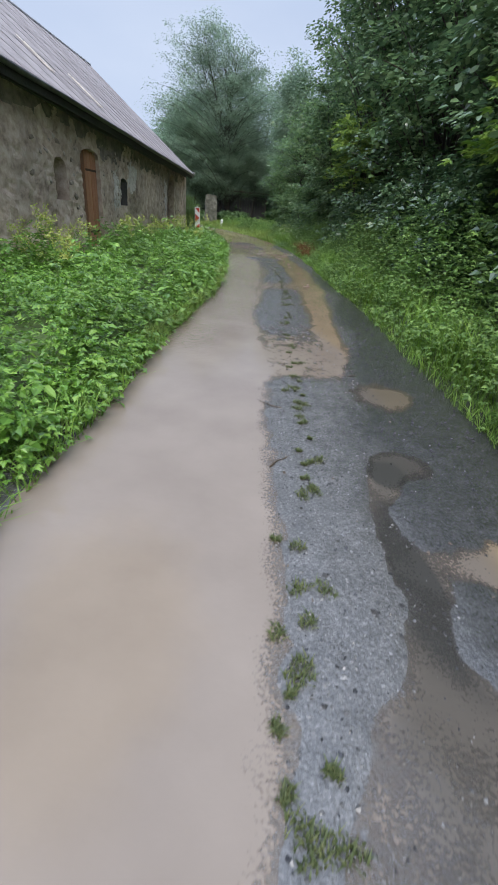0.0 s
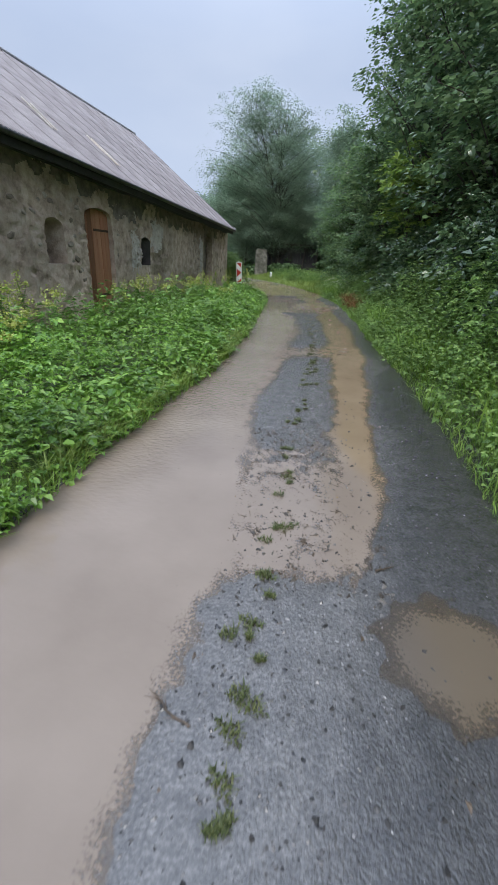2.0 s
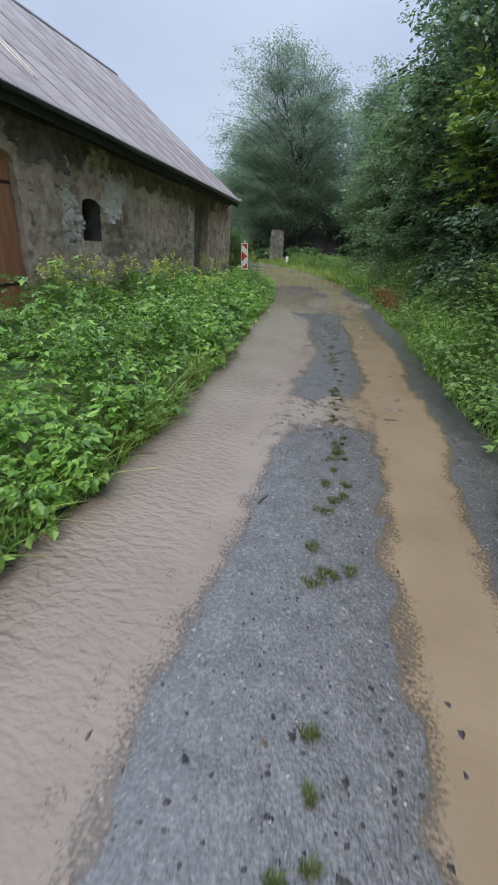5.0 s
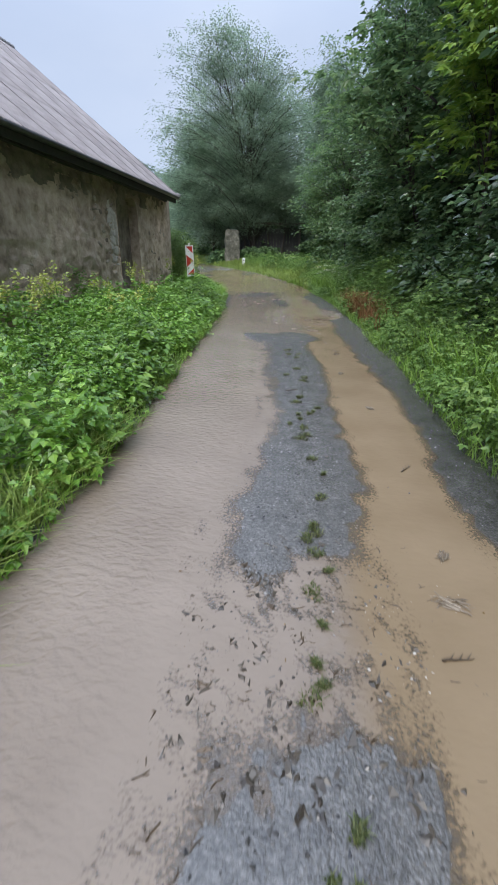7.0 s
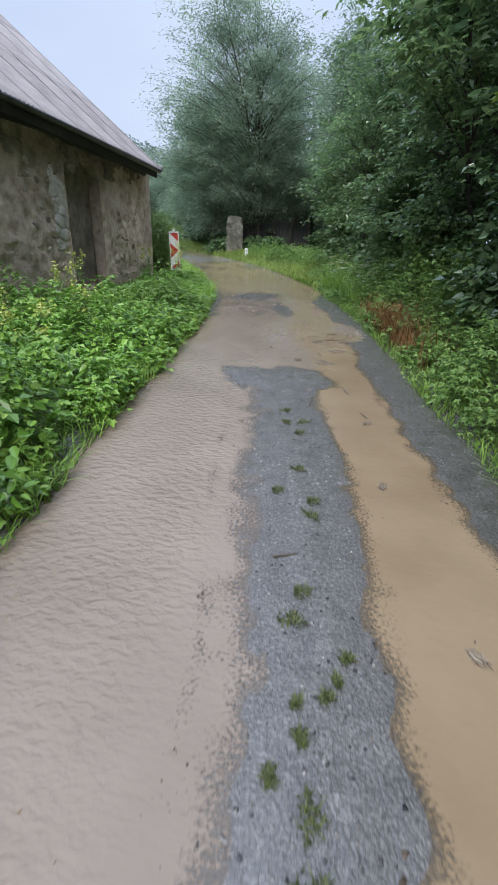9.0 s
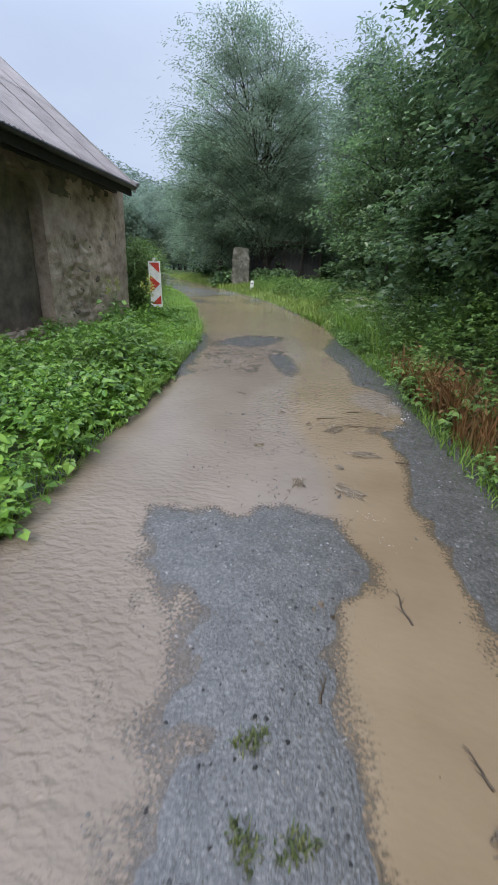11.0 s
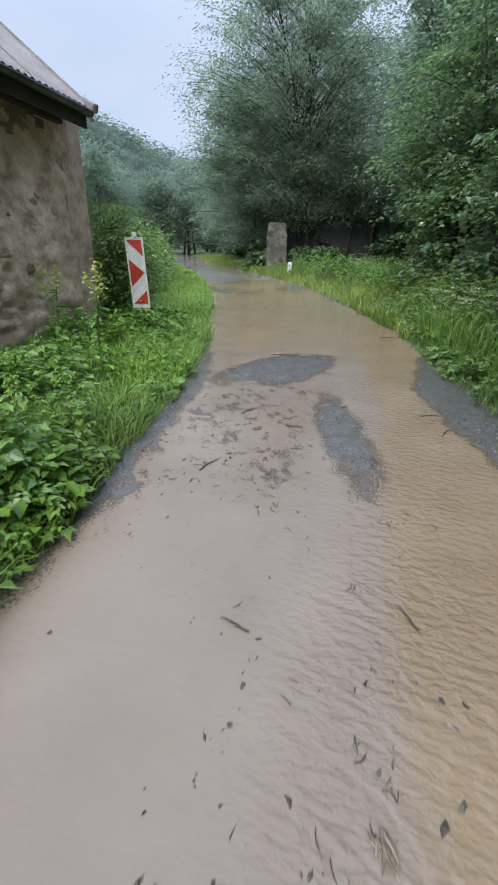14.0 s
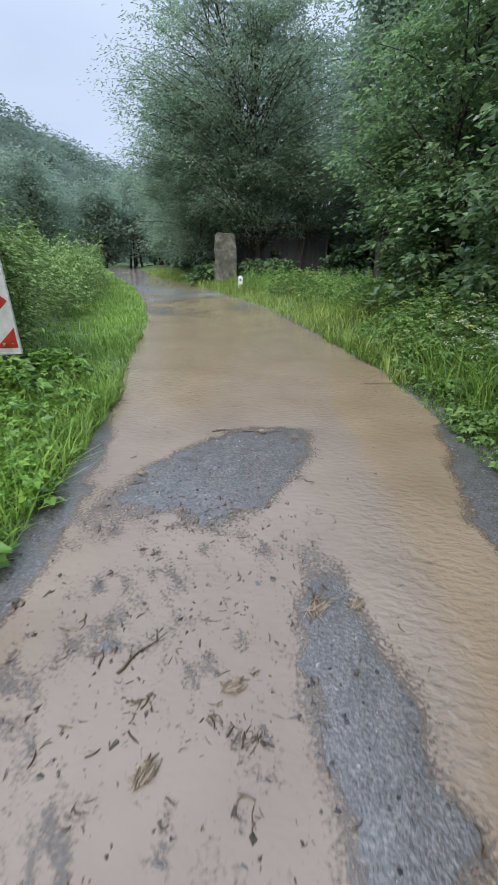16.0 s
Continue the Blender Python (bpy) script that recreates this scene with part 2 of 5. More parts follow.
def water_material():
    """Muddy water: clear where it is a film, opaque where it is deep; ochre in the ditch, pale in the wide puddle."""
    m = bpy.data.materials.new("muddy_water")
    m.use_nodes = True
    nd, lk = m.node_tree.nodes, m.node_tree.links
    b = nd["Principled BSDF"]
    tc = nd.new("ShaderNodeTexCoord")
    at = nd.new("ShaderNodeAttribute")
    at.attribute_name = "depth"
    ao = nd.new("ShaderNodeAttribute")
    ao.attribute_name = "ochre"
    ar = nd.new("ShaderNodeAttribute")
    ar.attribute_name = "ripple"
    n1 = nd.new("ShaderNodeTexNoise")
    n1.inputs["Scale"].default_value, n1.inputs["Detail"].default_value = 1.4, 5.0
    lk.new(tc.outputs["Object"], n1.inputs["Vector"])
    r1 = nd.new("ShaderNodeValToRGB")
    r1.color_ramp.elements[0].position, r1.color_ramp.elements[0].color = 0.3, (0.206, 0.164, 0.128, 1)
    r1.color_ramp.elements[1].position, r1.color_ramp.elements[1].color = 0.7, (0.257, 0.208, 0.165, 1)
    lk.new(n1.outputs["Fac"], r1.inputs["Fac"])
    r2 = nd.new("ShaderNodeValToRGB")
    r2.color_ramp.elements[0].position, r2.color_ramp.elements[0].color = 0.3, (0.214, 0.156, 0.096, 1)
    r2.color_ramp.elements[1].position, r2.color_ramp.elements[1].color = 0.7, (0.272, 0.203, 0.130, 1)
    lk.new(n1.outputs["Fac"], r2.inputs["Fac"])
    mx = nd.new("ShaderNodeMix")
    mx.data_type = "RGBA"
    lk.new(ao.outputs["Fac"], mx.inputs[0])
    lk.new(r1.outputs["Color"], mx.inputs[6])
    lk.new(r2.outputs["Color"], mx.inputs[7])
    am = nd.new("ShaderNodeAttribute")
    am.attribute_name = "murk"
    mk2 = nd.new("ShaderNodeMix")
    mk2.data_type = "RGBA"
    mk2.inputs[7].default_value = (0.05, 0.047, 0.041, 1)
    lk.new(am.outputs["Fac"], mk2.inputs[0])
    lk.new(mx.outputs[2], mk2.inputs[6])
    lk.new(mk2.outputs[2], b.inputs["Base Color"])
    b.inputs["Roughness"].default_value = 0.06
    b.inputs["IOR"].default_value = 1.33
    mr = nd.new("ShaderNodeMapRange")
    mr.inputs["From Min"].default_value, mr.inputs["From Max"].default_value = 0.0, 0.0075
    mr.inputs["To Min"].default_value, mr.inputs["To Max"].default_value = 0.0, 1.0
    fine = nd.new("ShaderNodeTexNoise")
    fine.inputs["Scale"].default_value, fine.inputs["Detail"].default_value = 60.0, 5.0
    lk.new(tc.outputs["Object"], fine.inputs["Vector"])
    rag = nd.new("ShaderNodeMath")
    rag.operation = "MULTIPLY_ADD"
    rag.inputs[1].default_value = 0.017
    lk.new(fine.outputs["Fac"], rag.inputs[0])
    shift = nd.new("ShaderNodeMath")
    shift.operation = "ADD"
    shift.inputs[1].default_value = -0.0065
    lk.new(at.outputs["Fac"], shift.inputs[0])
    lk.new(shift.outputs["Value"], rag.inputs[2])
    lk.new(rag.outputs["Value"], mr.inputs["Value"])
    there = nd.new("ShaderNodeMapRange")
    there.inputs["From Min"].default_value, there.inputs["From Max"].default_value = -0.0012, 0.0008
    lk.new(rag.outputs["Value"], there.inputs["Value"])
    mp = nd.new("ShaderNodeMapping")
    mp.inputs["Scale"].default_value = (1.0, 1.7, 1)
    mp.inputs["Rotation"].default_value = (0, 0, radians(24))
    lk.new(tc.outputs["Object"], mp.inputs["Vector"])
    n2 = nd.new("ShaderNodeTexNoise")
    n2.inputs["Scale"].default_value, n2.inputs["Detail"].default_value = 15.0, 3.0
    n2.inputs["Distortion"].default_value = 0.25
    lk.new(mp.outputs["Vector"], n2.inputs["Vector"])
    bp = nd.new("ShaderNodeBump")
    bp.inputs["Distance"].default_value = 0.045
    lk.new(ar.outputs["Fac"], bp.inputs["Strength"])
    lk.new(n2.outputs["Fac"], bp.inputs["Height"])
    lk.new(bp.outputs["Normal"], b.inputs["Normal"])
    # a clear film over the gravel, then mud, by depth
    fr, gl, clear = nd.new("ShaderNodeFresnel"), nd.new("ShaderNodeBsdfGlossy"), nd.new("ShaderNodeBsdfTransparent")
    fr.inputs["IOR"].default_value = 1.33
    clear.inputs["Color"].default_value = (0.93, 0.90, 0.86, 1)
    gl.inputs["Roughness"].default_value = 0.08
    lk.new(bp.outputs["Normal"], gl.inputs["Normal"])
    film, wet, edge, none = nd.new("ShaderNodeMixShader"), nd.new("ShaderNodeMixShader"), nd.new("ShaderNodeMixShader"), nd.new("ShaderNodeBsdfTransparent")
    lk.new(fr.outputs["Fac"], film.inputs["Fac"])
    lk.new(clear.outputs["BSDF"], film.inputs[1])
    lk.new(gl.outputs["BSDF"], film.inputs[2])
    lk.new(mr.outputs["Result"], wet.inputs["Fac"])
    lk.new(film.outputs["Shader"], wet.inputs[1])
    lk.new(b.outputs["BSDF"], wet.inputs[2])
    lk.new(there.outputs["Result"], edge.inputs["Fac"])
    lk.new(none.outputs["BSDF"], edge.inputs[1])
    lk.new(wet.outputs["Shader"], edge.inputs[2])
    lk.new(edge.outputs["Shader"], nd["Material Output"].inputs["Surface"])
    return m


M_road, M_water = road_material(), water_material()


# ---- mesh tools ----
def smooth(a, b, v):
    t = np.clip((v - a) / (b - a), 0, 1)
    return t * t * (3 - 2 * t)


def vnoise(x, y, seed=0):
    """Smooth lattice noise from -1 to 1."""
    x, y = np.asarray(x, float), np.asarray(y, float)
    xi, yi = np.floor(x).astype(np.int64), np.floor(y).astype(np.int64)
    fx, fy = x - xi, y - yi
    fx, fy = fx * fx * (3 - 2 * fx), fy * fy * (3 - 2 * fy)

    def h(i, j):
        n = (i * 374761393 + j * 668265263 + seed * 1442695041) & 0xFFFFFFFF
        n = ((n ^ (n >> 13)) * 1274126177) & 0xFFFFFFFF
        return ((n ^ (n >> 16)) & 0xFFFF) / 32767.5 - 1

    return (h(xi, yi) * (1 - fx) + h(xi + 1, yi) * fx) * (1 - fy) + (h(xi, yi + 1) * (1 - fx) + h(xi + 1, yi + 1) * fx) * fy


def fractal(x, y, seed=0, octaves=4):
    v, a = 0, 0.5
    for k in range(octaves):
        v = v + a * vnoise(x * 2 ** k, y * 2 ** k, seed + 7 * k)
        a *= 0.55
    return v


def np_mesh(name, verts, faces, material, flat=True):
    """A mesh from arrays; all faces have the same number of corners."""
    verts, faces = np.asarray(verts, np.float32), np.asarray(faces, np.int32)
    me = bpy.data.meshes.new(name)
    k = faces.shape[1]
    me.vertices.add(len(verts))
    me.vertices.foreach_set("co", verts.ravel())
    me.loops.add(faces.size)
    me.loops.foreach_set("vertex_index", faces.ravel())
    me.polygons.add(len(faces))
    me.polygons.foreach_set("loop_start", np.arange(len(faces), dtype=np.int32) * k)
    me.update(calc_edges=True)
    me.polygons.foreach_set("use_smooth", np.full(len(faces), not flat))
    if material:
        me.materials.append(material)
    return me


def grid_faces(nu, nv):
    i, j = np.meshgrid(np.arange(nu - 1), np.arange(nv - 1), indexing="ij")
    a = (i * nv + j).ravel()
    return np.stack([a, a + nv, a + nv + 1, a + 1], 1)


def part(name, bm, material, parent, label=""):
    """Links a bmesh, or a finished mesh, as one object under a thing or a part."""
    if isinstance(bm, bmesh.types.BMesh):
        me = bpy.data.meshes.new(name)
        bm.to_mesh(me)
        bm.free()
        me.materials.append(material)
    else:
        me = bm
    ob = new(name, me)
    ob.parent = parent
    return tagged(ob, label) if label else ob


def thing(name, label, category, group="", kind="", at=None):
    ob = new(name)
    ob.empty_display_size = 0.1
    if at is not None:
        ob.matrix_world = at
    return tagged(ob, label, category, group, kind)


def box(bm, x0, x1, y0, y1, z0, z1, bevel=0.0):
    r = bmesh.ops.create_cube(bm, size=1, matrix=Matrix.Translation(((x0 + x1) / 2, (y0 + y1) / 2, (z0 + z1) / 2)) @ Matrix.Diagonal((x1 - x0, y1 - y0, z1 - z0, 1)))
    if bevel:
        edges = {e for v in r["verts"] for e in v.link_edges}
        bmesh.ops.bevel(bm, geom=list(edges), offset=bevel, segments=2, affect="EDGES")
    return bm


def tubes(paths, sides=6):
    """Tapered tubes along paths of (points, radii), as arrays."""
    vs, fs, n0 = [], [], 0
    ang = np.arange(sides) * 2 * np.pi / sides
    for pts, rad in paths:
        pts, rad = np.asarray(pts, float), np.asarray(rad, float)
        d = np.gradient(pts, axis=0)
        d /= np.linalg.norm(d, axis=1, keepdims=True) + 1e-9
        ref = np.where(np.abs(d[:, 2:3]) > 0.9, np.array([[1.0, 0, 0]]), np.array([[0, 0, 1.0]]))
        u = np.cross(d, ref)
        u /= np.linalg.norm(u, axis=1, keepdims=True) + 1e-9
        w = np.cross(d, u)
        ring = pts[:, None] + rad[:, None, None] * (np.cos(ang)[None, :, None] * u[:, None] + np.sin(ang)[None, :, None] * w[:, None])
        vs.append(ring.reshape(-1, 3))
        n = len(pts)
        i, j = np.meshgrid(np.arange(n - 1), np.arange(sides), indexing="ij")
        a, b = n0 + i * sides + j, n0 + i * sides + (j + 1) % sides
        fs.append(np.stack([a, b, b + sides, a + sides], -1).reshape(-1, 4))
        n0 += n * sides
    return np.concatenate(vs), np.concatenate(fs)


def unit(v):
    return v / (np.linalg.norm(v, axis=-1, keepdims=True) + 1e-9)


def leaves(P, D, N, L, W, droop=0.15, simple=False):
    """Folded leaf blades at P, along D, with the upper side N."""
    D = unit(D)
    S = unit(np.cross(D, N))
    N = np.cross(S, D)
    L, W = np.broadcast_to(L, (len(P),))[:, None], np.broadcast_to(W, (len(P),))[:, None]
    tip = P + D * L - N * L * droop
    left, right = P + D * L * 0.42 - S * W / 2 + N * W * 0.12, P + D * L * 0.42 + S * W / 2 + N * W * 0.12
    n = len(P)
    if simple:
        v = np.stack([P, right, tip, left], 1).reshape(-1, 3)
        b = np.arange(n)[:, None] * 4
        return v, np.concatenate([b + [0, 1, 2], b + [0, 2, 3]], 1).reshape(-1, 3)
    r1, l1 = P + D * L * 0.2 + S * W * 0.46 + N * W * 0.1, P + D * L * 0.2 - S * W * 0.46 + N * W * 0.1
    r2, l2 = P + D * L * 0.68 + S * W * 0.40 - N * L * droop * 0.3, P + D * L * 0.68 - S * W * 0.40 - N * L * droop * 0.3
    v = np.stack([P, r1, r2, tip, l2, l1], 1).reshape(-1, 3)
    b = np.arange(n)[:, None] * 6
    return v, np.concatenate([b + [0, 1, 2], b + [0, 2, 3], b + [0, 3, 4], b + [0, 4, 5]], 1).reshape(-1, 3)


def join(pieces):
    vs, fs, n = [], [], 0
    for v, f in pieces:
        vs.append(v)
        fs.append(f + n)
        n += len(v)
    return np.concatenate(vs), np.concatenate(fs)


def kites(P, D, N, L, W, lobes, droop=0.2):
    """Lobed leaves: one folded kite for each (place along, turn, share of the length, share of the width)."""
    D = unit(D)
    S = unit(np.cross(D, N))
    up = np.cross(S, D)
    out = []
    for at, turn, sl, sw in lobes:
        d2 = D * math.cos(turn) + S * math.sin(turn)
        out.append(leaves(P + D * (L * at)[:, None], d2, up, L * sl, W * sw, droop, True))
    return join(out)


MAPLE_LOBES = ((0.0, 0.0, 1.0, 0.55), (0.02, 0.85, 0.85, 0.5), (0.02, -0.85, 0.85, 0.5), (0.0, 1.75, 0.5, 0.4), (0.0, -1.75, 0.5, 0.4))
TRIFOLIATE = ((0.12, 0.0, 0.85, 1.0), (0.1, 0.95, 0.62, 0.75), (0.1, -0.95, 0.62, 0.75))
PINNATE_LOBES = ((0.42, 0.0, 0.6, 1.0), (0.34, 1.0, 0.34, 0.55), (0.34, -1.0, 0.34, 0.55), (0.14, 1.15, 0.26, 0.4), (0.14, -1.15, 0.26, 0.4))


def rng_dirs(rng, n, zlo=-1.0, zhi=1.0):
    z = rng.uniform(zlo, zhi, n)
    a = rng.uniform(0, 2 * np.pi, n)
    r = np.sqrt(np.maximum(0, 1 - z * z))
    return np.stack([r * np.cos(a), r * np.sin(a), z], 1)


# ---- the lie of the land ----
EDGE_Y = [-4, 2, 4, 6, 9, 12, 15, 18, 20, 22, 24, 26, 28, 31, 35, 42, 54, 66, 80]
EDGE_L = [-1.3, -1.2, -1.05, -0.95, -0.6, -0.55, -0.62, -0.75, -0.82, -0.98, -1.25, -1.6, -2.2, -3.0, -4.4, -7.3, -13.4, -18.6, -25]
EDGE_R = [2.15, 2.2, 2.25, 2.35, 2.45, 2.35, 2.4, 2.35, 2.3, 2.2, 1.9, 1.68, 1.45, 0.6, -0.6, -3.7, -9.9, -15.4, -21.5]


def edge_left(y):
    return np.interp(y, EDGE_Y, EDGE_L) + 0.05 * vnoise(y * 2.1, y * 0 + 3.3, 5)


def edge_right(y):
    return np.interp(y, EDGE_Y, EDGE_R) + 0.05 * vnoise(y * 1.7, y * 0 + 9.3, 6)


def bank(x, y):
    """Height of the verge; it rises away from the road on both sides."""
    dl, dr = edge_left(y) - x, x - edge_right(y)
    d = np.maximum(dl, dr)
    z = np.where(dl > dr, 0.12, 0.4) * smooth(0.0, 2.8, d)
    return z + 0.02 * smooth(0, 0.3, d) + 0.05 * fractal(x * 0.8, y * 0.8, 3) * smooth(0.1, 1.5, d) + 0.25 * smooth(4, 30, d) * (1 + vnoise(x * 0.05, y * 0.05, 8))


def ellipse(x, y, cx, cy, a, b, turn=0.0):
    c, s = math.cos(turn), math.sin(turn)
    u, v = (x - cx) * c + (y - cy) * s, -(x - cx) * s + (y - cy) * c
    return (1 - np.sqrt((u / a) ** 2 + (v / b) ** 2)) * min(a, b)


def strip_left(y):
    """Left edge of the gravel strip between the ruts."""
    return np.interp(y, [-4, 0.5, 1, 1.6, 2.4, 3.8, 4.24, 4.7, 5.5, 6.4, 6.9, 7.85, 8.8, 9.9, 10.4, 10.8, 11.3, 11.9, 12.5, 13.7, 14.6, 16.8, 17.0, 17.2, 17.7], [0.22, 0.23, 0.27, 0.3, 0.33, 0.32, 0.38, 0.55, 0.45, 0.25, 0.16, 0.14, 0.27, 0.34, 0.46, 0.52, 0.39, 0.4, 0.5, 0.64, 0.5, 0.35, 0.3, 0.16, 0.06])


def dryness(x, y):
    """Metres inside the dry parts of the road (below 0: under water)."""
    wob = 0.03 * fractal(x * 2.3, y * 1.3, 11, 4) + 0.008 * fractal(x * 11, y * 9, 12, 3)
    lw = strip_left(y)
    rl = np.interp(y, [4.2, 4.35, 4.55, 6.2, 6.7, 7.8, 9, 9.7, 10.4, 11.2, 11.75, 12.4, 13.4, 15.2, 16.9, 17.15, 17.28, 17.5, 17.9, 18.1], [3.0, 0.9, 0.95, 1.08, 1.1, 1.24, 1.25, 1.32, 1.3, 1.36, 1.27, 1.38, 1.29, 1.34, 1.14, 1.18, 1.36, 1.38, 1.2, 1.1])
    rr = np.interp(y, [4.25, 4.42, 4.75, 5.17, 5.74, 6.3, 7.9, 9.9, 10.5, 11.7, 12.5, 13.5, 14.2, 15.9, 17.7, 18.1, 19.05, 19.62, 19.93, 20.4, 21.1, 21.5, 22.5, 23.2, 24.1, 25.2, 25.7, 26.3], [0.5, 0.9, 1.3, 1.46, 1.52, 1.55, 1.69, 1.91, 2.02, 2.02, 1.97, 2.08, 2.1, 1.95, 1.86, 1.8, 1.92, 1.8, 2.07, 2.15, 2.14, 1.72, 1.73, 1.55, 1.37, 1.57, 1.64, 2.6])
    strip = np.minimum(np.minimum(x - lw, rl - x), 17.98 - y - 0.24 * np.abs(x - 0.9) - 0.12 * smooth(0.18, 0.0, np.abs(x - 0.58)))
    right = np.minimum(x - rr, 27 - y)
    left = np.where((y > 19.5) & (y < 26), 0.2 * smooth(19.5, 22, y) * smooth(26, 24.5, y) + edge_left(y) - x, -1)
    d = np.maximum(np.maximum(strip, right), left)
    for cx, cy, a, b, low in ((1.56, 4.04, 0.29, 0.34, -1), (1.26, 2.67, 0.22, 0.21, -1), (1.56, 1.63, 0.33, 0.22, -1)):
        d = np.minimum(d, np.maximum(low, -ellipse(x, y, cx, cy, a, b)))
    d = np.maximum(d, ellipse(x, y, 0.575, 22.75, 0.17, 0.8, 0.22))
    d = np.maximum(d, np.minimum(ellipse(x, y, -0.2, 24.5, 0.46, 1.02, -0.5), 25.38 - y))
    far = 0.22 * fractal(x * 0.9, y * 0.45, 21, 4) - 0.08 + 0.06 * smooth(33, 40, y)
    d = np.where(y > 31.5, np.maximum(d, far * smooth(31.5, 33.5, y) - 0.12 * (1 - smooth(31.5, 33.5, y))), d)
    return d + wob


def shallow(x, y):
    """How far the bed rises to a mere film, where stones and mud break the surface."""
    y = y + 0.45 * fractal(x * 2.6, y * 1.4, 34, 3) * smooth(4.6, 5.2, y)
    s = smooth(4.3, 4.6, y) * smooth(6.8, 6.0, y) * smooth(0.25, 0.5, x) * smooth(1.35, 1.15, x)
    s = np.maximum(s, smooth(10.25, 10.85, y) * smooth(11.7, 11.1, y) * smooth(0.25, 0.5, x) * smooth(1.45, 1.3, x))
    s = np.maximum(s, smooth(18.0, 18.6, y) * smooth(20.4, 19.6, y) * smooth(-0.1, 0.3, x) * smooth(1.4, 1.0, x) * 0.75)
    s = np.maximum(s, smooth(20.4, 21.8, y) * smooth(24.3, 23.7, y) * smooth(-0.95, -0.7, x) * smooth(0.42, 0.25, x))
    return s


def basalt(x, y):
    """Share of black chippings among the gravel."""
    e = np.interp(y, [0, 3, 5, 7, 10], [0.8, 1.05, 1.25, 1.7, 2.05])
    return smooth(-0.25, 0.35, x - e + 0.35 * fractal(x * 1.6, y * 0.9, 51)) * smooth(18, 12, y)


def wheel_rut(x, y):
    """The shallow rut that drains the potholes, under a dark clear film."""
    mid = np.interp(y, [-1, 0.5, 0.8, 1.1, 1.4, 2.1, 2.5], [1.05, 0.95, 0.9, 0.92, 0.99, 0.97, 1.12])
    half = np.interp(y, [-1, 0.5, 0.8, 1.1, 1.4, 2.1, 2.5], [0.6, 0.5, 0.36, 0.15, 0.17, 0.11, 0.13])
    return smooth(1.3, 0.5, np.abs(x - mid) / half + 0.3 * fractal(x * 3, y * 3, 58, 3)) * smooth(2.75, 2.4, y)


def road_z(x, y):
    d = dryness(x, y)
    z = np.where(d > 0, 0.0105, 0.018) * np.tanh(d / 0.24) - 0.035 * smooth(0.1, 0.6, -d)
    # the left flank of the strip lies just under a clear film
    z = z - 0.008 * smooth(0.34, 0.05, x - strip_left(y) - 0.3 * smooth(12.8, 14.5, y)) * smooth(-0.1, 0.02, d) * smooth(5.8, 6.4, y) * smooth(17.6, 17.0, y) * smooth(1.15, 0.7, x)
    sh = shallow(x, y)
    z = z * (1 - sh) + sh * (0.0 - 0.006 * smooth(6.3, 5.2, y) - 0.0015 * smooth(6.8, 6.4, y) - 0.0065 * smooth(9, 10, y) + 0.008 * fractal(x * 7, y * 6, 31, 3) + 0.009 * fractal(x * 26, y * 22, 33, 2))
    z = z + 0.006 * (1 - 0.6 * sh) * fractal(x * 9, y * 7, 32, 4)
    z = z - (0.0105 + 0.006 * smooth(1.3, 0.9, y)) * wheel_rut(x, y)
    out = np.maximum(edge_left(y) - x, x - edge_right(y))
    return np.where(out > 0, np.maximum(z, 0.008 + bank(x, y)), z)


def road_grid(cols, over):
    ys = np.concatenate([np.arange(-3.0, 27.0, 0.055), np.arange(27.0, 45, 0.1), np.arange(45, 80, 0.4)])
    u = np.linspace(0, 1, cols)
    lo, hi = edge_left(ys) - over, edge_right(ys) + over
    x = lo[:, None] + (hi - lo)[:, None] * u[None]
    y = np.repeat(ys[:, None], cols, 1)
    return x, y


# ground, one sheet to the horizon, hollowed under the road
gx = np.concatenate([-np.geomspace(700, 31, 18), np.arange(-30, 16, 0.45), np.geomspace(16, 700, 20)])
gy = np.concatenate([-np.geomspace(700, 6, 18), np.arange(-5.5, 84, 0.45), np.geomspace(85, 800, 18)])
X, Y = np.meshgrid(gx, gy, indexing="ij")
inside = np.minimum(X - edge_left(Y), edge_right(Y) - X)
Z = np.where(inside > -0.02, -0.12, bank(X, Y) - 0.004)
ground = new("ground", np_mesh("ground", np.stack([X, Y, Z], -1).reshape(-1, 3), grid_faces(len(gx), len(gy)), M_soil, flat=False))
tagged(ground, "damp dark soil with plant litter and short grass", "ground", kind="structure")

x, y = road_grid(104, 0.2)
road = new("road", np_mesh("road", np.stack([x, y, road_z(x, y)], -1).reshape(-1, 3), grid_faces(*x.shape), M_road, flat=False))
att = road.data.attributes.new("basalt", "FLOAT", "POINT")
att.data.foreach_set("value", np.asarray(basalt(x, y), np.float32).ravel())
# share of the sky reflection painted onto the far road
att = road.data.attributes.new("sky_sheen", "FLOAT", "POINT")
att.data.foreach_set("value", np.asarray(smooth(31, 36, y) * (0.55 + 0.45 * fractal(x * 1.3, y * 0.6, 57)), np.float32).ravel())
tagged(road, "wet grey tarred gravel track with ruts and potholes", "road", kind="structure")

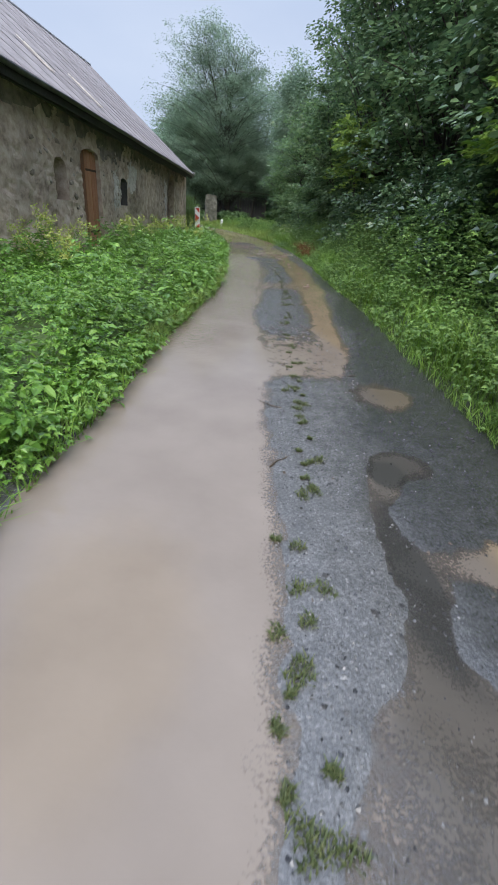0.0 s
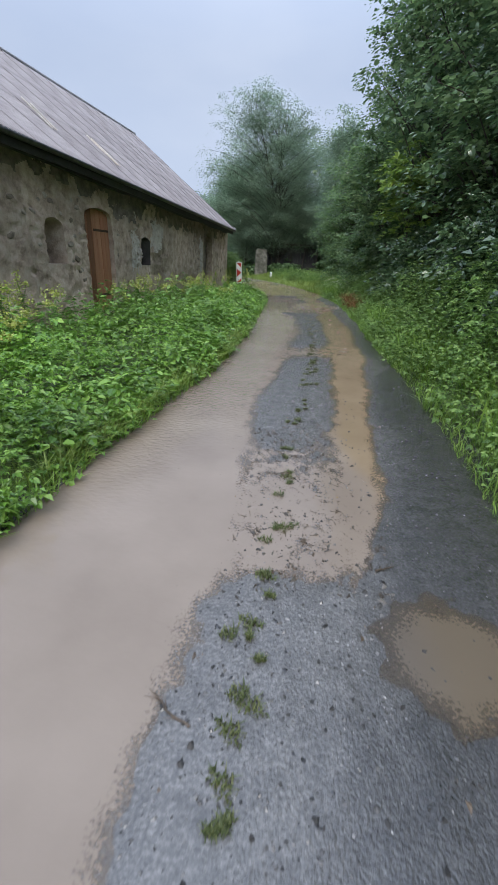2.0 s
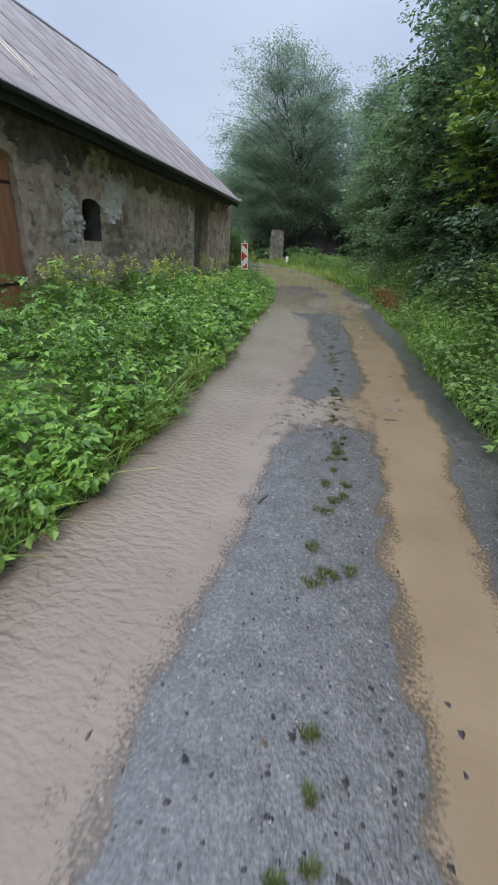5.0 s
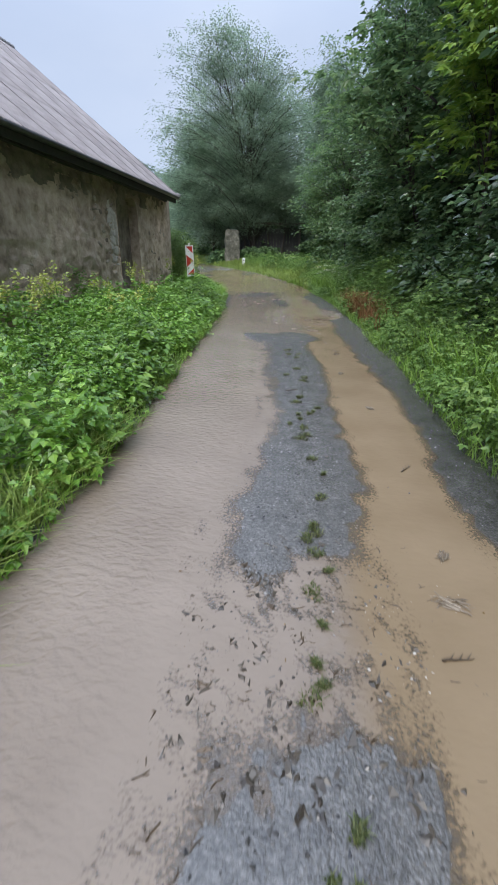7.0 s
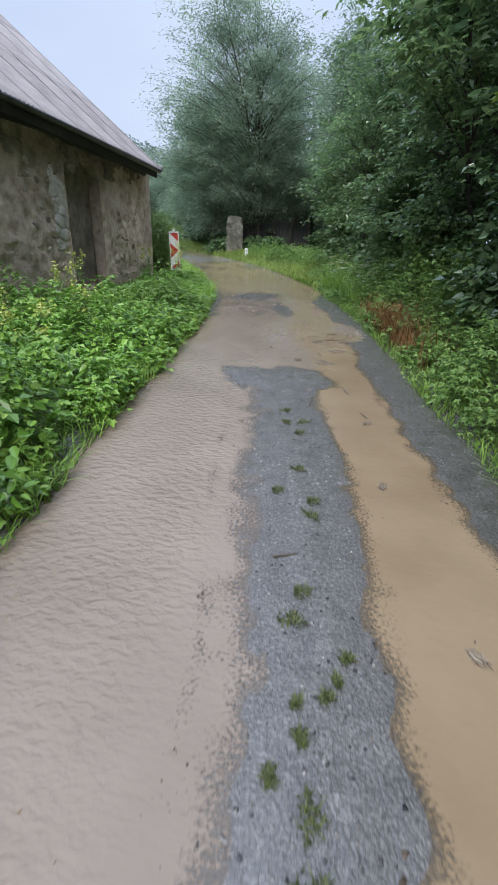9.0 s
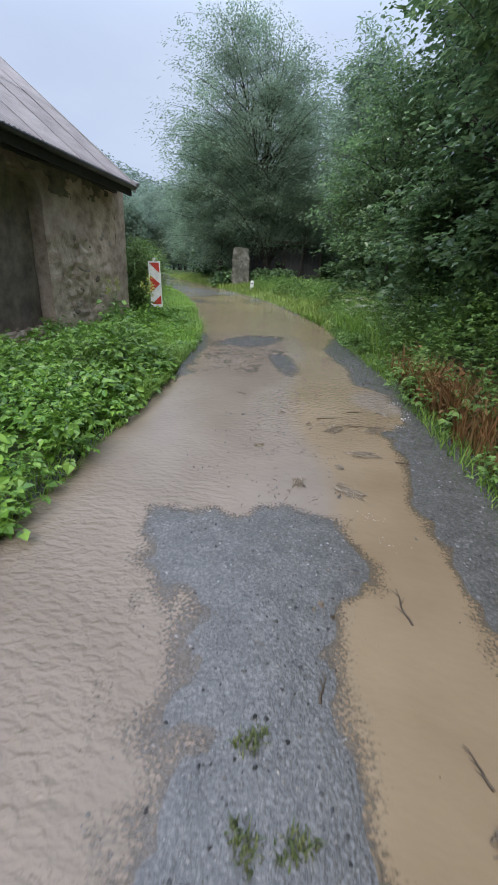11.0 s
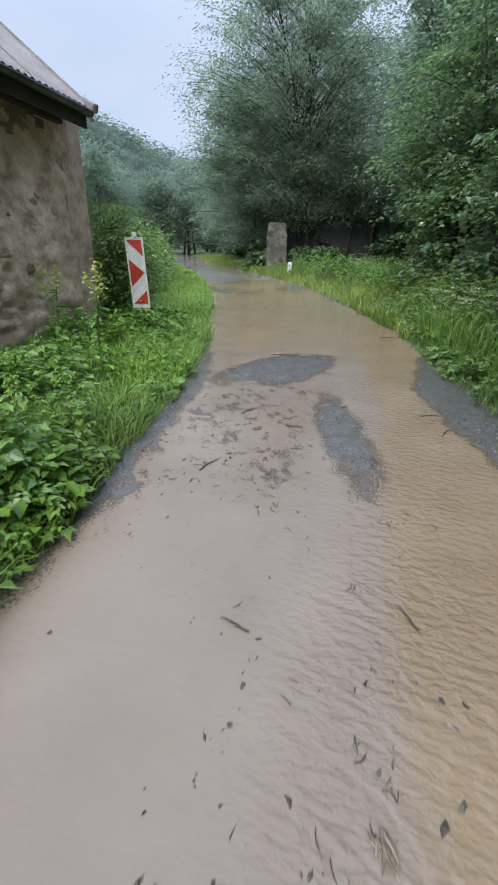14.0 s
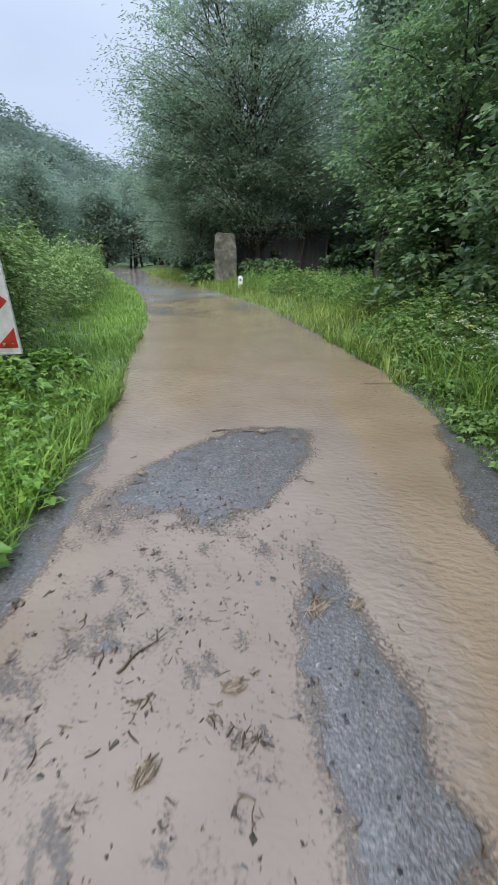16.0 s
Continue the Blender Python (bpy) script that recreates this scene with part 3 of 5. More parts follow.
x, y = road_grid(84, 0.1)
wz = np.zeros_like(x)
depth = -road_z(x, y)
wf = grid_faces(*x.shape)
wf = wf[(depth.ravel()[wf] > -0.016).any(1)][:, ::-1]
wme = np_mesh("puddle_water", np.stack([x, y, wz], -1).reshape(-1, 3), wf, M_water, flat=False)
for nm, val in (("depth", depth),
                ("murk", 0.75 * wheel_rut(x, y) + 0.9 * smooth(-0.1, 0.05, ellipse(x, y, 1.27, 2.68, 0.3, 0.3)) + 0.4 * smooth(-0.25, 0.0, ellipse(x, y, 1.2, 1.55, 0.25, 0.4)) + 0.62 * smooth(-0.1, 0.05, ellipse(x, y, 1.57, 4.07, 0.4, 0.45))),
                ("ochre", np.clip(smooth(-0.13, 0.13, x - np.interp(y, [5.5, 6.8, 17, 18.5, 20, 21, 23, 25], [1.5, 1.16, 1.16, 1.2, 0.82, 0.8, 0.95, 0.8]) + 0.1 * fractal(x * 1.5, y * 0.8, 41)) * smooth(30, 26, y) + smooth(25.2, 26.2, y) * 0.5 + smooth(-0.35, -0.9, x) * 0.4 * smooth(4.5, 7, y) + 0.45 * smooth(-0.15, 0.12, ellipse(x, y, -0.5, 1.15, 0.36, 0.65) + 0.15 * fractal(x * 3, y * 3, 47)), 0, 1) * (1 - 0.2 * smooth(21, 22, y) * smooth(25.5, 24.5, y)) * (1 - smooth(-0.1, 0.1, ellipse(x, y, 2.0, 20.75, 0.42, 0.5))) * (1 - smooth(-0.1, 0.05, ellipse(x, y, 1.27, 2.68, 0.3, 0.3)))),
                ("ripple", 0.035 + 0.06 * smooth(6, 9, y) + 0.02 * smooth(17, 19, y) + 0.5 * smooth(12.5, 14.5, y) * smooth(19.5, 16.5, y) * smooth(0.7, 0.2, x) + 0.4 * smooth(5.5, 8, y) * smooth(13, 9, y) * smooth(0.4, 0.0, x)
                 + 0.38 * smooth(20.0, 21.0, y) * smooth(25.0, 24.0, y) * smooth(0.5, 0.9, x) + 0.3 * smooth(18.5, 19.5, y) * smooth(21.5, 20.5, y) * smooth(0.2, 0.6, x)
                 + 0.35 * smooth(4.5, 6, y) * smooth(10, 8, y) * smooth(-0.1, -0.5, x) + 0.25 * smooth(30, 33, y) + 0.14 * smooth(24, 26, y) + 0.2 * smooth(10.5, 11.5, y) * smooth(14, 13, y) * smooth(0.6, 0.2, x))):
    att = wme.attributes.new(nm, "FLOAT", "POINT")
    att.data.foreach_set("value", np.asarray(val, np.float32).ravel())
puddle = new("water", wme)
tagged(puddle, "muddy brown flood water running along the ruts", "water", kind="structure")

# ---- the barn ----
LEN, TOP, SLOPE = 27.0, 2.95, 0.026
OPEN = [  # along from, along to, sill, spring of the arch, rise, depth
    (2.5, 3.87, 0.28, 2.42, 0.24, 0.26),
    (9.38, 9.99, 1.35, 2.0, 0.10, 0.34),
    (11.66, 12.87, 0.30, 2.40, 0.18, 0.20),
    (13.72, 14.36, 1.40, 2.12, 0.12, 0.42),
]


def barn(s, u, z):
    """Barn coordinates (along, out of the wall, up) to the world."""
    return np.stack([-3.35 - 0.0678 * s + 0.9977 * u, 25.35 - 0.9977 * s - 0.0678 * u, z + 0 * s], -1)


def cells(s, z, seed=0):
    """Rubble courses: how far inside its stone a place lies (0 in the joint)."""
    s, z = np.asarray(s, float), np.asarray(z, float)
    i, j = np.floor(s), np.floor(z)
    best, second = np.full(s.shape, 9.0), np.full(s.shape, 9.0)
    for di in (-1, 0, 1):
        for dj in (-1, 0, 1):
            a, b = i + di, j + dj
            cx, cz = a + 0.5 + 0.42 * vnoise(a * 1.0, b * 1.0, seed + 1), b + 0.5 + 0.42 * vnoise(a * 1.0, b * 1.0, seed + 2)
            d = np.hypot(s - cx, z - cz)
            second = np.minimum(second, np.maximum(best, d))
            best = np.minimum(best, d)
    return second - best


def wall_relief(s, z):
    r = 0.030 * fractal(s * 1.3, z * 1.6, 51, 3) + 0.036 * fractal(s * 4.5, z * 6.5, 52, 4)
    chip = smooth(0.12, 0.4, fractal(s * 0.7, z * 0.9, 53, 3))
    stone = smooth(0.0, 0.28, cells(s * 3.4, z * 5.5, 55))
    return r - chip * (0.045 - 0.040 * stone) - 0.012 * (1 - stone) * (1 - chip) - 0.02 * smooth(0.25, 0.5, fractal(s * 7, z * 8, 56, 2))


def arch(s, o):
    t = np.clip((s - o[0]) / (o[1] - o[0]) * 2 - 1, -1, 1)
    return o[3] + o[4] * np.sqrt(np.maximum(0, 1 - t * t))


def wall_patch(s0, s1, lo, hi, step=0.048):
    ns = max(2, int((s1 - s0) / step) + 1)
    s = np.linspace(s0, s1, ns)
    a, b = lo(s), hi(s)
    nz = max(2, int(np.max(b - a) / step) + 1)
    z = a[:, None] + (b - a)[:, None] * np.linspace(0, 1, nz)[None]
    S = np.repeat(s[:, None], nz, 1)
    return barn(S, wall_relief(S, z), z).reshape(-1, 3), grid_faces(ns, nz)


top_line = lambda s: TOP + SLOPE * s + 0.12
base_line = lambda s: 0 * s - 0.1
pieces, cur = [], 0.0
for o in OPEN:
    pieces.append(wall_patch(cur, o[0], base_line, top_line))
    pieces.append(wall_patch(o[0], o[1], lambda s, o=o: arch(s, o), top_line))
    pieces.append(wall_patch(o[0], o[1], base_line, lambda s, o=o: 0 * s + o[2]))
    cur = o[1]
pieces.append(wall_patch(cur, LEN, base_line, top_line))
barn_house = thing("barn", "old plastered rubble stone barn with grey corrugated roof", "barn")
front = part("wall_front", np_mesh("wall_front", *join(pieces), M_plaster, flat=False), None, barn_house, "weathered flaking plaster over rubble stone")
# gable, back and far end of the barn, with thickness
half, ridge_z = 4.62, 6.84


def plain_wall(name, corners):
    bm = bmesh.new()
    bm.faces.new([bm.verts.new(c) for c in corners])
    r = bmesh.ops.extrude_face_region(bm, geom=bm.faces[:])
    n = (Vector(corners[1]) - Vector(corners[0])).cross(Vector(corners[2]) - Vector(corners[0])).normalized()
    bmesh.ops.translate(bm, vec=-0.45 * n, verts=[v for v in r["geom"] if isinstance(v, bmesh.types.BMVert)])
    bmesh.ops.recalc_face_normals(bm, faces=bm.faces)
    return part(name, bm, M_plaster, barn_house)


g = lambda s, u, z: tuple(barn(np.array(s), np.array(u), np.array(z)))
plain_wall("gable_wall", [g(0.01, -2 * half, -0.1), g(0.01, -0.02, -0.1), g(0.01, -0.02, TOP + 0.1), g(0.01, -half, ridge_z - 0.15), g(0.01, -2 * half, TOP + 0.1)])
plain_wall("gable_wall", [g(LEN, -0.02, -0.1), g(LEN, -2 * half, -0.1), g(LEN, -2 * half, TOP + 0.75), g(LEN, -half, ridge_z - 0.15), g(LEN, -0.02, TOP + 0.75)])
plain_wall("wall_back", [g(LEN, -2 * half, -0.1), g(0, -2 * half, -0.1), g(0, -2 * half, TOP + 0.1), g(LEN, -2 * half, TOP + 0.75)])
# reveals of the openings
for i, o in enumerate(OPEN):
    s = np.concatenate([[o[0]], np.linspace(o[0], o[1], 14), [o[1], o[0]]])
    z = np.concatenate([[o[2]], arch(np.linspace(o[0], o[1], 14), o), [o[2], o[2]]])
    mid = (o[0] + o[1]) / 2
    shrink = 0.86 if i in (1, 3) else 1.0
    v0 = barn(s, wall_relief(s, z) + 0.002, z)
    v1 = barn(mid + (s - mid) * shrink, np.full_like(s, -o[5]), z)
    v = np.stack([v0, v1], 1).reshape(-1, 3)
    # the small window's reveal has darker plaster than the others
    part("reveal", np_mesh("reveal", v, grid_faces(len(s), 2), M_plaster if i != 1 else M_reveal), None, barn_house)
    n = 14
    sb = np.linspace(o[0] - 0.02, o[1] + 0.02, n)
    zt = arch(np.clip(sb, o[0], o[1]), o) + 0.03
    rows = 20
    zz = (o[2] - 0.03) + (zt - o[2] + 0.03)[:, None] * np.linspace(0, 1, rows)[None]
    ss = np.repeat(sb[:, None], rows, 1)
    uu = -o[5] - 0.01 + (wall_relief(ss, zz) * 0.7 if i == 0 else 0 * ss)
    # blocked doorway is darker than the wall; other openings get a dark panel
    back = np_mesh("infill", barn(ss, uu, zz).reshape(-1, 3), grid_faces(n, rows), M_dark_plaster if i == 0 else M_dark, flat=False)
    part("infill" if i == 0 else "dark_backing", back, None, barn_house, "blocked doorway plastered over" if i == 0 else "dark panel closing the opening")
# roof: sheets in courses, eave at u = 0.36
run, rise = half + 0.36, ridge_z - (TOP + 0.0)
pitch_len = math.hypot(run, rise)


def roof_sheet_mesh(length, width=1.0, waves=10):
    n = waves * 4 + 1
    s = np.linspace(0, width, n)
    t = np.linspace(0, length, 4)
    S, T = np.meshgrid(s, t, indexing="ij")
    h = 0.011 * np.cos(S / width * waves * 2 * np.pi)
    v = np.stack([-T, S, h], -1).reshape(-1, 3)
    return np_mesh("roof_sheet", v, grid_faces(n, 4)[:, ::-1], M_roof, flat=False)


courses = 3
clen = pitch_len / courses + 0.12
sheet_me = roof_sheet_mesh(clen)
roof = part("roof", np_mesh("roof", np.concatenate([barn(np.array([-0.12, -0.12, LEN, LEN]), np.array([0.33, -half, -half, 0.33]), np.array([TOP - 0.06, ridge_z - 0.06, ridge_z - 0.06, TOP + SLOPE * LEN - 0.06])),
            barn(np.array([-0.12, LEN, LEN, -0.12]), np.array([-2 * half - 0.3, -2 * half - 0.3, -half, -half]), np.array([TOP - 0.06, TOP + SLOPE * LEN - 0.06, ridge_z - 0.06, ridge_z - 0.06]))]),
            np.array([[0, 3, 2, 1], [4, 7, 6, 5]]), M_dark), None, barn_house, "dark boarding under the roof sheets")
for c in range(courses):
    for k in range(int(LEN) + 1):
        s0 = -0.18 + k * 1.0
        d = c * pitch_len / courses
        rise_s = rise - SLOPE * s0
        u, z = 0.37 - run * d / pitch_len, TOP + SLOPE * s0 + rise_s * d / pitch_len + 0.010 * c
        ob = new("roof_sheet", sheet_me)
        ob.parent = roof
        p = barn(np.array(s0), np.array(u), np.array(z))
        cs, sn = run / math.hypot(run, rise_s), rise_s / math.hypot(run, rise_s)
        # columns: down-slope outwards, along the eave, outward normal
        down = Vector((0.9977 * cs, -0.0678 * cs, -sn))
        along = Vector((-0.0678, -0.9977, SLOPE * (1 - d / pitch_len))).normalized()
        nrm = down.cross(along)
        nrm = nrm if nrm.z > 0 else -nrm
        ob.matrix_world = Matrix(((down.x, along.x, nrm.x, p[0]), (down.y, along.y, nrm.y, p[1]), (down.z, along.z, nrm.z, p[2]), (0, 0, 0, 1)))
v, f = tubes([(barn(np.linspace(-0.16, LEN, 30), np.full(30, -half), ridge_z + 0.02 + 0 * np.linspace(-0.16, LEN, 30)), np.full(30, 0.075))], 10)
part("ridge_cap", np_mesh("ridge_cap", v, f, M_ridge, flat=False), None, barn_house)
# verge board, eave board and gutter
ss = np.linspace(-0.14, LEN, 120)
sag = 0.012 * vnoise(ss * 0.5, ss * 0, 61)
prof = [(0.30, 0.0), (0.33, 0.0), (0.33, -0.17), (0.30, -0.17), (0.30, 0.0)]
v = np.stack([barn(ss, np.full_like(ss, a), TOP - 0.05 + b + SLOPE * ss + sag) for a, b in prof], 1).reshape(-1, 3)
part("eave_board", np_mesh("eave_board", v, grid_faces(len(ss), len(prof)), M_dark), None, barn_house)
ga = np.linspace(0, np.pi, 9)
gp = [(0.395 - 0.065 * math.cos(a), -0.065 * math.sin(a)) for a in ga] + [(0.395 - 0.058 * math.cos(a), -0.058 * math.sin(a)) for a in ga[::-1]]
v = np.stack([barn(ss, np.full_like(ss, a), TOP - 0.04 + b + SLOPE * ss + sag) for a, b in gp], 1).reshape(-1, 3)
part("gutter", np_mesh("gutter", v, grid_faces(len(ss), len(gp)), M_gutter, flat=False), None, barn_house, "dark dented zinc gutter")
v = np.stack([barn(np.linspace(0.0, LEN, 60), np.full(60, a), np.full(60, TOP - 0.03 + b) + SLOPE * np.linspace(0, LEN, 60)) for a, b in ((-0.02, 0.0), (0.31, -0.02))], 1).reshape(-1, 3)
part("soffit", np_mesh("soffit", v, grid_faces(60, 2), M_dark), None, barn_house)
k = np.linspace(0, 1, 20)
u, z = 0.40 - (run + 0.03) * k, TOP - 0.03 + rise * k
v = np.stack([barn(np.full(20, a), u, z + b) for a, b in ((-0.20, 0.045), (-0.20, -0.13), (-0.17, -0.13), (-0.17, 0.045), (-0.20, 0.045))], 1).reshape(-1, 3)
part("verge_board", np_mesh("verge_board", v, grid_faces(20, 5), M_ridge), None, barn_house)
bm = bmesh.new()
box(bm, -0.06, 0.10, -0.05, 0.05, -0.05, 0.05, 0.012)
tipo = part("eave_end_cap", bm, M_ridge, barn_house, "pale bent sheet end at the eave corner")
tipo.matrix_world = Matrix.Translation(barn(np.array(-0.2), np.array(0.37), np.array(TOP + 0.02))) @ pose(0, 0, 0, 10, 25, -10)

# added strip whose dark colour stands for the shade under the eave
sw = np.linspace(0.0, LEN, 110)
wob = 0.03 * vnoise(sw * 0.7, sw * 0, 62)
v = np.stack([barn(sw, np.full_like(sw, a), TOP + b + SLOPE * sw + (wob if b < -0.1 else 0)) for a, b in ((0.02, -0.03), (0.07, -0.03), (0.07, -0.19), (0.0, -0.20))], 1).reshape(-1, 3)
part("wall_plate", np_mesh("wall_plate", v, grid_faces(110, 4), M_dark), None, barn_house, "added dark strip painting the shade under the eave")

# plank door
o = OPEN[2]
BMAT = Matrix(((0.9977, -0.0678, 0, -3.35), (-0.0678, -0.9977, 0, 25.35), (0, 0, 1, 0), (0, 0, 0, 1)))
door = part("door", box(bmesh.new(), -0.155, -0.135, o[0] + 0.02, o[1] - 0.02, o[2] + 0.25, o[3] - 0.25), M_dark, barn_house, "closed red-brown plank door")
door.matrix_world = Matrix.Identity(4)
door.data.transform(BMAT)
door.data.flip_normals()
npl = 6
pw = (o[1] - o[0] - 0.05) / npl
for k in range(npl):
    a = o[0] + 0.025 + k * pw
    topz = float(arch(np.array(a + pw / 2), o)) - 0.015
    bm = box(bmesh.new(), -0.135 + 0.004 * (k % 2), -0.105 + 0.004 * (k % 2), a + 0.004, a + pw - 0.004, o[2] + 0.01, topz, 0.004)
    bmesh.ops.transform(bm, matrix=BMAT, verts=bm.verts)
    bmesh.ops.recalc_face_normals(bm, faces=bm.faces)
    part("plank", bm, M_door, door)
for zz in (o[2] + 0.35, o[3] - 0.3):
    bm = box(bmesh.new(), -0.105, -0.094, o[0] + 0.05, o[0] + 0.75, zz, zz + 0.05, 0.003)
    bmesh.ops.transform(bm, matrix=BMAT, verts=bm.verts)
    bmesh.ops.recalc_face_normals(bm, faces=bm.faces)
    part("hinge", bm, M_iron, door)

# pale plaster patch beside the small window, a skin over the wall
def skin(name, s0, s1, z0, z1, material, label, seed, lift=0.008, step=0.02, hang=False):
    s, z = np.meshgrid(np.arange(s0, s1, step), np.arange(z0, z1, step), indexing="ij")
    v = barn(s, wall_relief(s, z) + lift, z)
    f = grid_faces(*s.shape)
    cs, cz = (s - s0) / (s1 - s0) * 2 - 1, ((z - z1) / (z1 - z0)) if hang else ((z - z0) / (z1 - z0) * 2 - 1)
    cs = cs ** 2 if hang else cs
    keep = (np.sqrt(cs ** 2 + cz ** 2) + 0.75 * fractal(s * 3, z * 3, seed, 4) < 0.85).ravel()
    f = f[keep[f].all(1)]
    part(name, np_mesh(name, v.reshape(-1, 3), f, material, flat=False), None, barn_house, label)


skin("plaster_patch", 8.2, 9.35, 1.7, 2.75, M_plaster_light, "pale smooth plaster patch", 71)
skin("plaster_patch", 9.9, 10.9, 1.0, 2.7, M_plaster_light, "pale smooth plaster patch", 72)
skin("plaster_patch", 3.9, 4.4, 0.9, 2.6, M_plaster_light, "pale smooth plaster patch", 76)

# soot and damp below the eave, with its shade painted into the dark skins
for k, (s0, s1, z0, ma, lb) in enumerate(((9.3, 11.9, 2.4, M_soot_shade, "black soot stain with eave shade painted in"), (11.4, 14.2, 2.75, M_soot_shade, "black soot stain with eave shade painted in"), (13.6, 19.5, 2.85, M_dark_plaster, "dark damp stain with eave shade painted in"), (19.0, 26.5, 2.7, M_dark_plaster, "dark damp stain with eave shade painted in"), (4.2, 9.6, 2.45, M_dark_plaster, "dark damp stain with eave shade painted in"), (0.3, 4.6, 2.4, M_dark_plaster, "dark damp stain with eave shade painted in"))):
    skin("eave_stain_shade", s0, s1, z0, TOP + SLOPE * s0 + 0.02, ma, lb, 90 + k, 0.012 + 0.003 * (k % 2), 0.026, True)
# pale tubes laid on the roof, standing in for shine along its ribs
for s0, k0, s1, k1 in ((10.66, 0.12, 10.3, 0.32), (10.52, 0.12, 10.16, 0.31), (12.97, 0.17, 12.5, 0.36), (12.8, 0.17, 12.36, 0.34), (15.2, 0.2, 14.8, 0.38)):
    q = np.linspace(0, 1, 6)
    s, k = s0 + (s1 - s0) * q, k0 + (k1 - k0) * q
    v, f = tubes([(barn(s, 0.37 - run * k, TOP + SLOPE * s + (rise - SLOPE * s) * k + 0.055), np.full(6, 0.014))], 5)
    part("batten", np_mesh("batten", v, f, M_plaster_light, flat=False), None, roof, "pale tube standing in for shine on a roof rib")


# ---- the marker board beside the road ----
def marker_board():
    ob = thing("marker_board", "red and white striped marker board on a black rubber foot", "road sign", at=pose(-2.69, 26.0, 0.0, 0, -2.5, 8))
    gz = float(bank(np.array(-2.69), np.array(26.0)))
    part("board", box(bmesh.new(), -0.135, 0.135, -0.012, 0.012, 0.44, 1.46, 0.008), M_white, ob, "white reflective board, dirty")
    w, z0, z1 = 0.115, 0.47, 1.43
    bands = [[(-w, 1.43), (w, 1.43), (w, 1.20)], [(-w, 1.16), (w, 0.965), (-w, 0.76)], [(w, 0.70), (w, 0.50), (-w, 0.50)]]
    for tri in bands:
        bm = bmesh.new()
        f = bm.faces.new([bm.verts.new((a, -0.0165, b)) for a, b in tri])
        r = bmesh.ops.extrude_face_region(bm, geom=[f])
        bmesh.ops.translate(bm, vec=(0, 0.004, 0), verts=[q for q in r["geom"] if isinstance(q, bmesh.types.BMVert)])
        bmesh.ops.recalc_face_normals(bm, faces=bm.faces)
        part("red_stripe", bm, M_red, ob)
    part("frame", box(box(box(box(bmesh.new(), -0.14, 0.14, -0.02, 0.014, 1.445, 1.468, 0.004), -0.14, 0.14, -0.02, 0.014, 0.432, 0.455, 0.004), -0.14, -0.122, -0.02, 0.014, 0.455, 1.445, 0.004), 0.122, 0.14, -0.02, 0.014, 0.455, 1.445, 0.004), M_white, ob)
    part("post", box(bmesh.new(), -0.03, 0.03, 0.016, 0.076, gz, 1.54, 0.006), M_white, ob, "pale square post")
    part("foot", box(bmesh.new(), -0.2, 0.2, -0.14, 0.3, gz, gz + 0.16, 0.03), M_rubber, ob)
    part("clamp", box(bmesh.new(), -0.07, 0.07, -0.02, 0.09, 0.36, 0.43, 0.01), M_rubber, ob)


marker_board()


# ---- plants ----
def weeds(rng, px, py, h, n_leaf, size, spread, lobes=None, simple=True):
    """Leaves of many bushy plants: at px, py, of height h."""
    n = len(px)
    z0 = np.maximum(bank(px, py), 0.0)
    k = np.arange(n_leaf)[None]
    t = rng.uniform(0.15, 1, (n, n_leaf)) ** 0.75
    yaw = k * 2.4 + rng.uniform(0, 6.28, (n, 1)) + rng.normal(0, 0.3, (n, n_leaf))
    rad = spread * (1.15 - 0.75 * t) * rng.uniform(0.3, 1, (n, n_leaf))
    lean = rng.normal(0, 0.12, (n, 2))
    P = np.stack([px[:, None] + np.cos(yaw) * rad + lean[:, :1] * t * h[:, None], py[:, None] + np.sin(yaw) * rad + lean[:, 1:] * t * h[:, None], z0[:, None] + h[:, None] * t * (1 - 0.25 * (rad / spread) ** 2)], -1).reshape(-1, 3)
    tilt = rng.uniform(-0.55, 0.35, n * n_leaf)
    yy = (yaw + rng.normal(0, 0.5, yaw.shape)).ravel()
    D = np.stack([np.cos(yy) * np.cos(tilt), np.sin(yy) * np.cos(tilt), np.sin(tilt)], 1)
    N = np.array([0, 0, 1.0]) + rng.normal(0, 0.3, (n * n_leaf, 3))
    L = size * rng.uniform(0.6, 1.35, n * n_leaf) * np.repeat(rng.uniform(0.75, 1.25, n), n_leaf)
    if lobes:
        return [kites(P, D, N, L, L * 0.5, lobes)]
    return [leaves(P, D, N, L, L * 0.62, 0.22, simple)]


def blades(rng, px, py, h, w=0.006, bend=0.5, z0=None):
    n = len(px)
    z0 = np.maximum(bank(px, py), 0.0) if z0 is None else z0
    a = rng.uniform(0, 6.28, n)
    d = np.stack([np.cos(a), np.sin(a), 0 * a], 1)
    s = np.stack([-np.sin(a), np.cos(a), 0 * a], 1)
    b = (bend * rng.uniform(0.2, 1.2, n) * h)[:, None]
    P = np.stack([px, py, z0], 1)
    up = np.array([0, 0, 1.0]) * h[:, None]
    w = w * rng.uniform(0.6, 1.4, n)[:, None]
    v = np.stack([P - s * w, P + s * w, P + up * 0.6 + d * b * 0.35 - s * w * 0.8, P + up * 0.6 + d * b * 0.35 + s * w * 0.8, P + up * 0.92 + d * b], 1).reshape(-1, 3)
    q = np.arange(n)[:, None] * 5
    return v, np.concatenate([q + [0, 1, 3], q + [0, 3, 2], q + [2, 3, 4]], 1).reshape(-1, 3)


def stuff(name, data, material, label, category):
    return tagged(new(name, np_mesh(name, data[0], data[1], material)), label, category, kind="stuff")


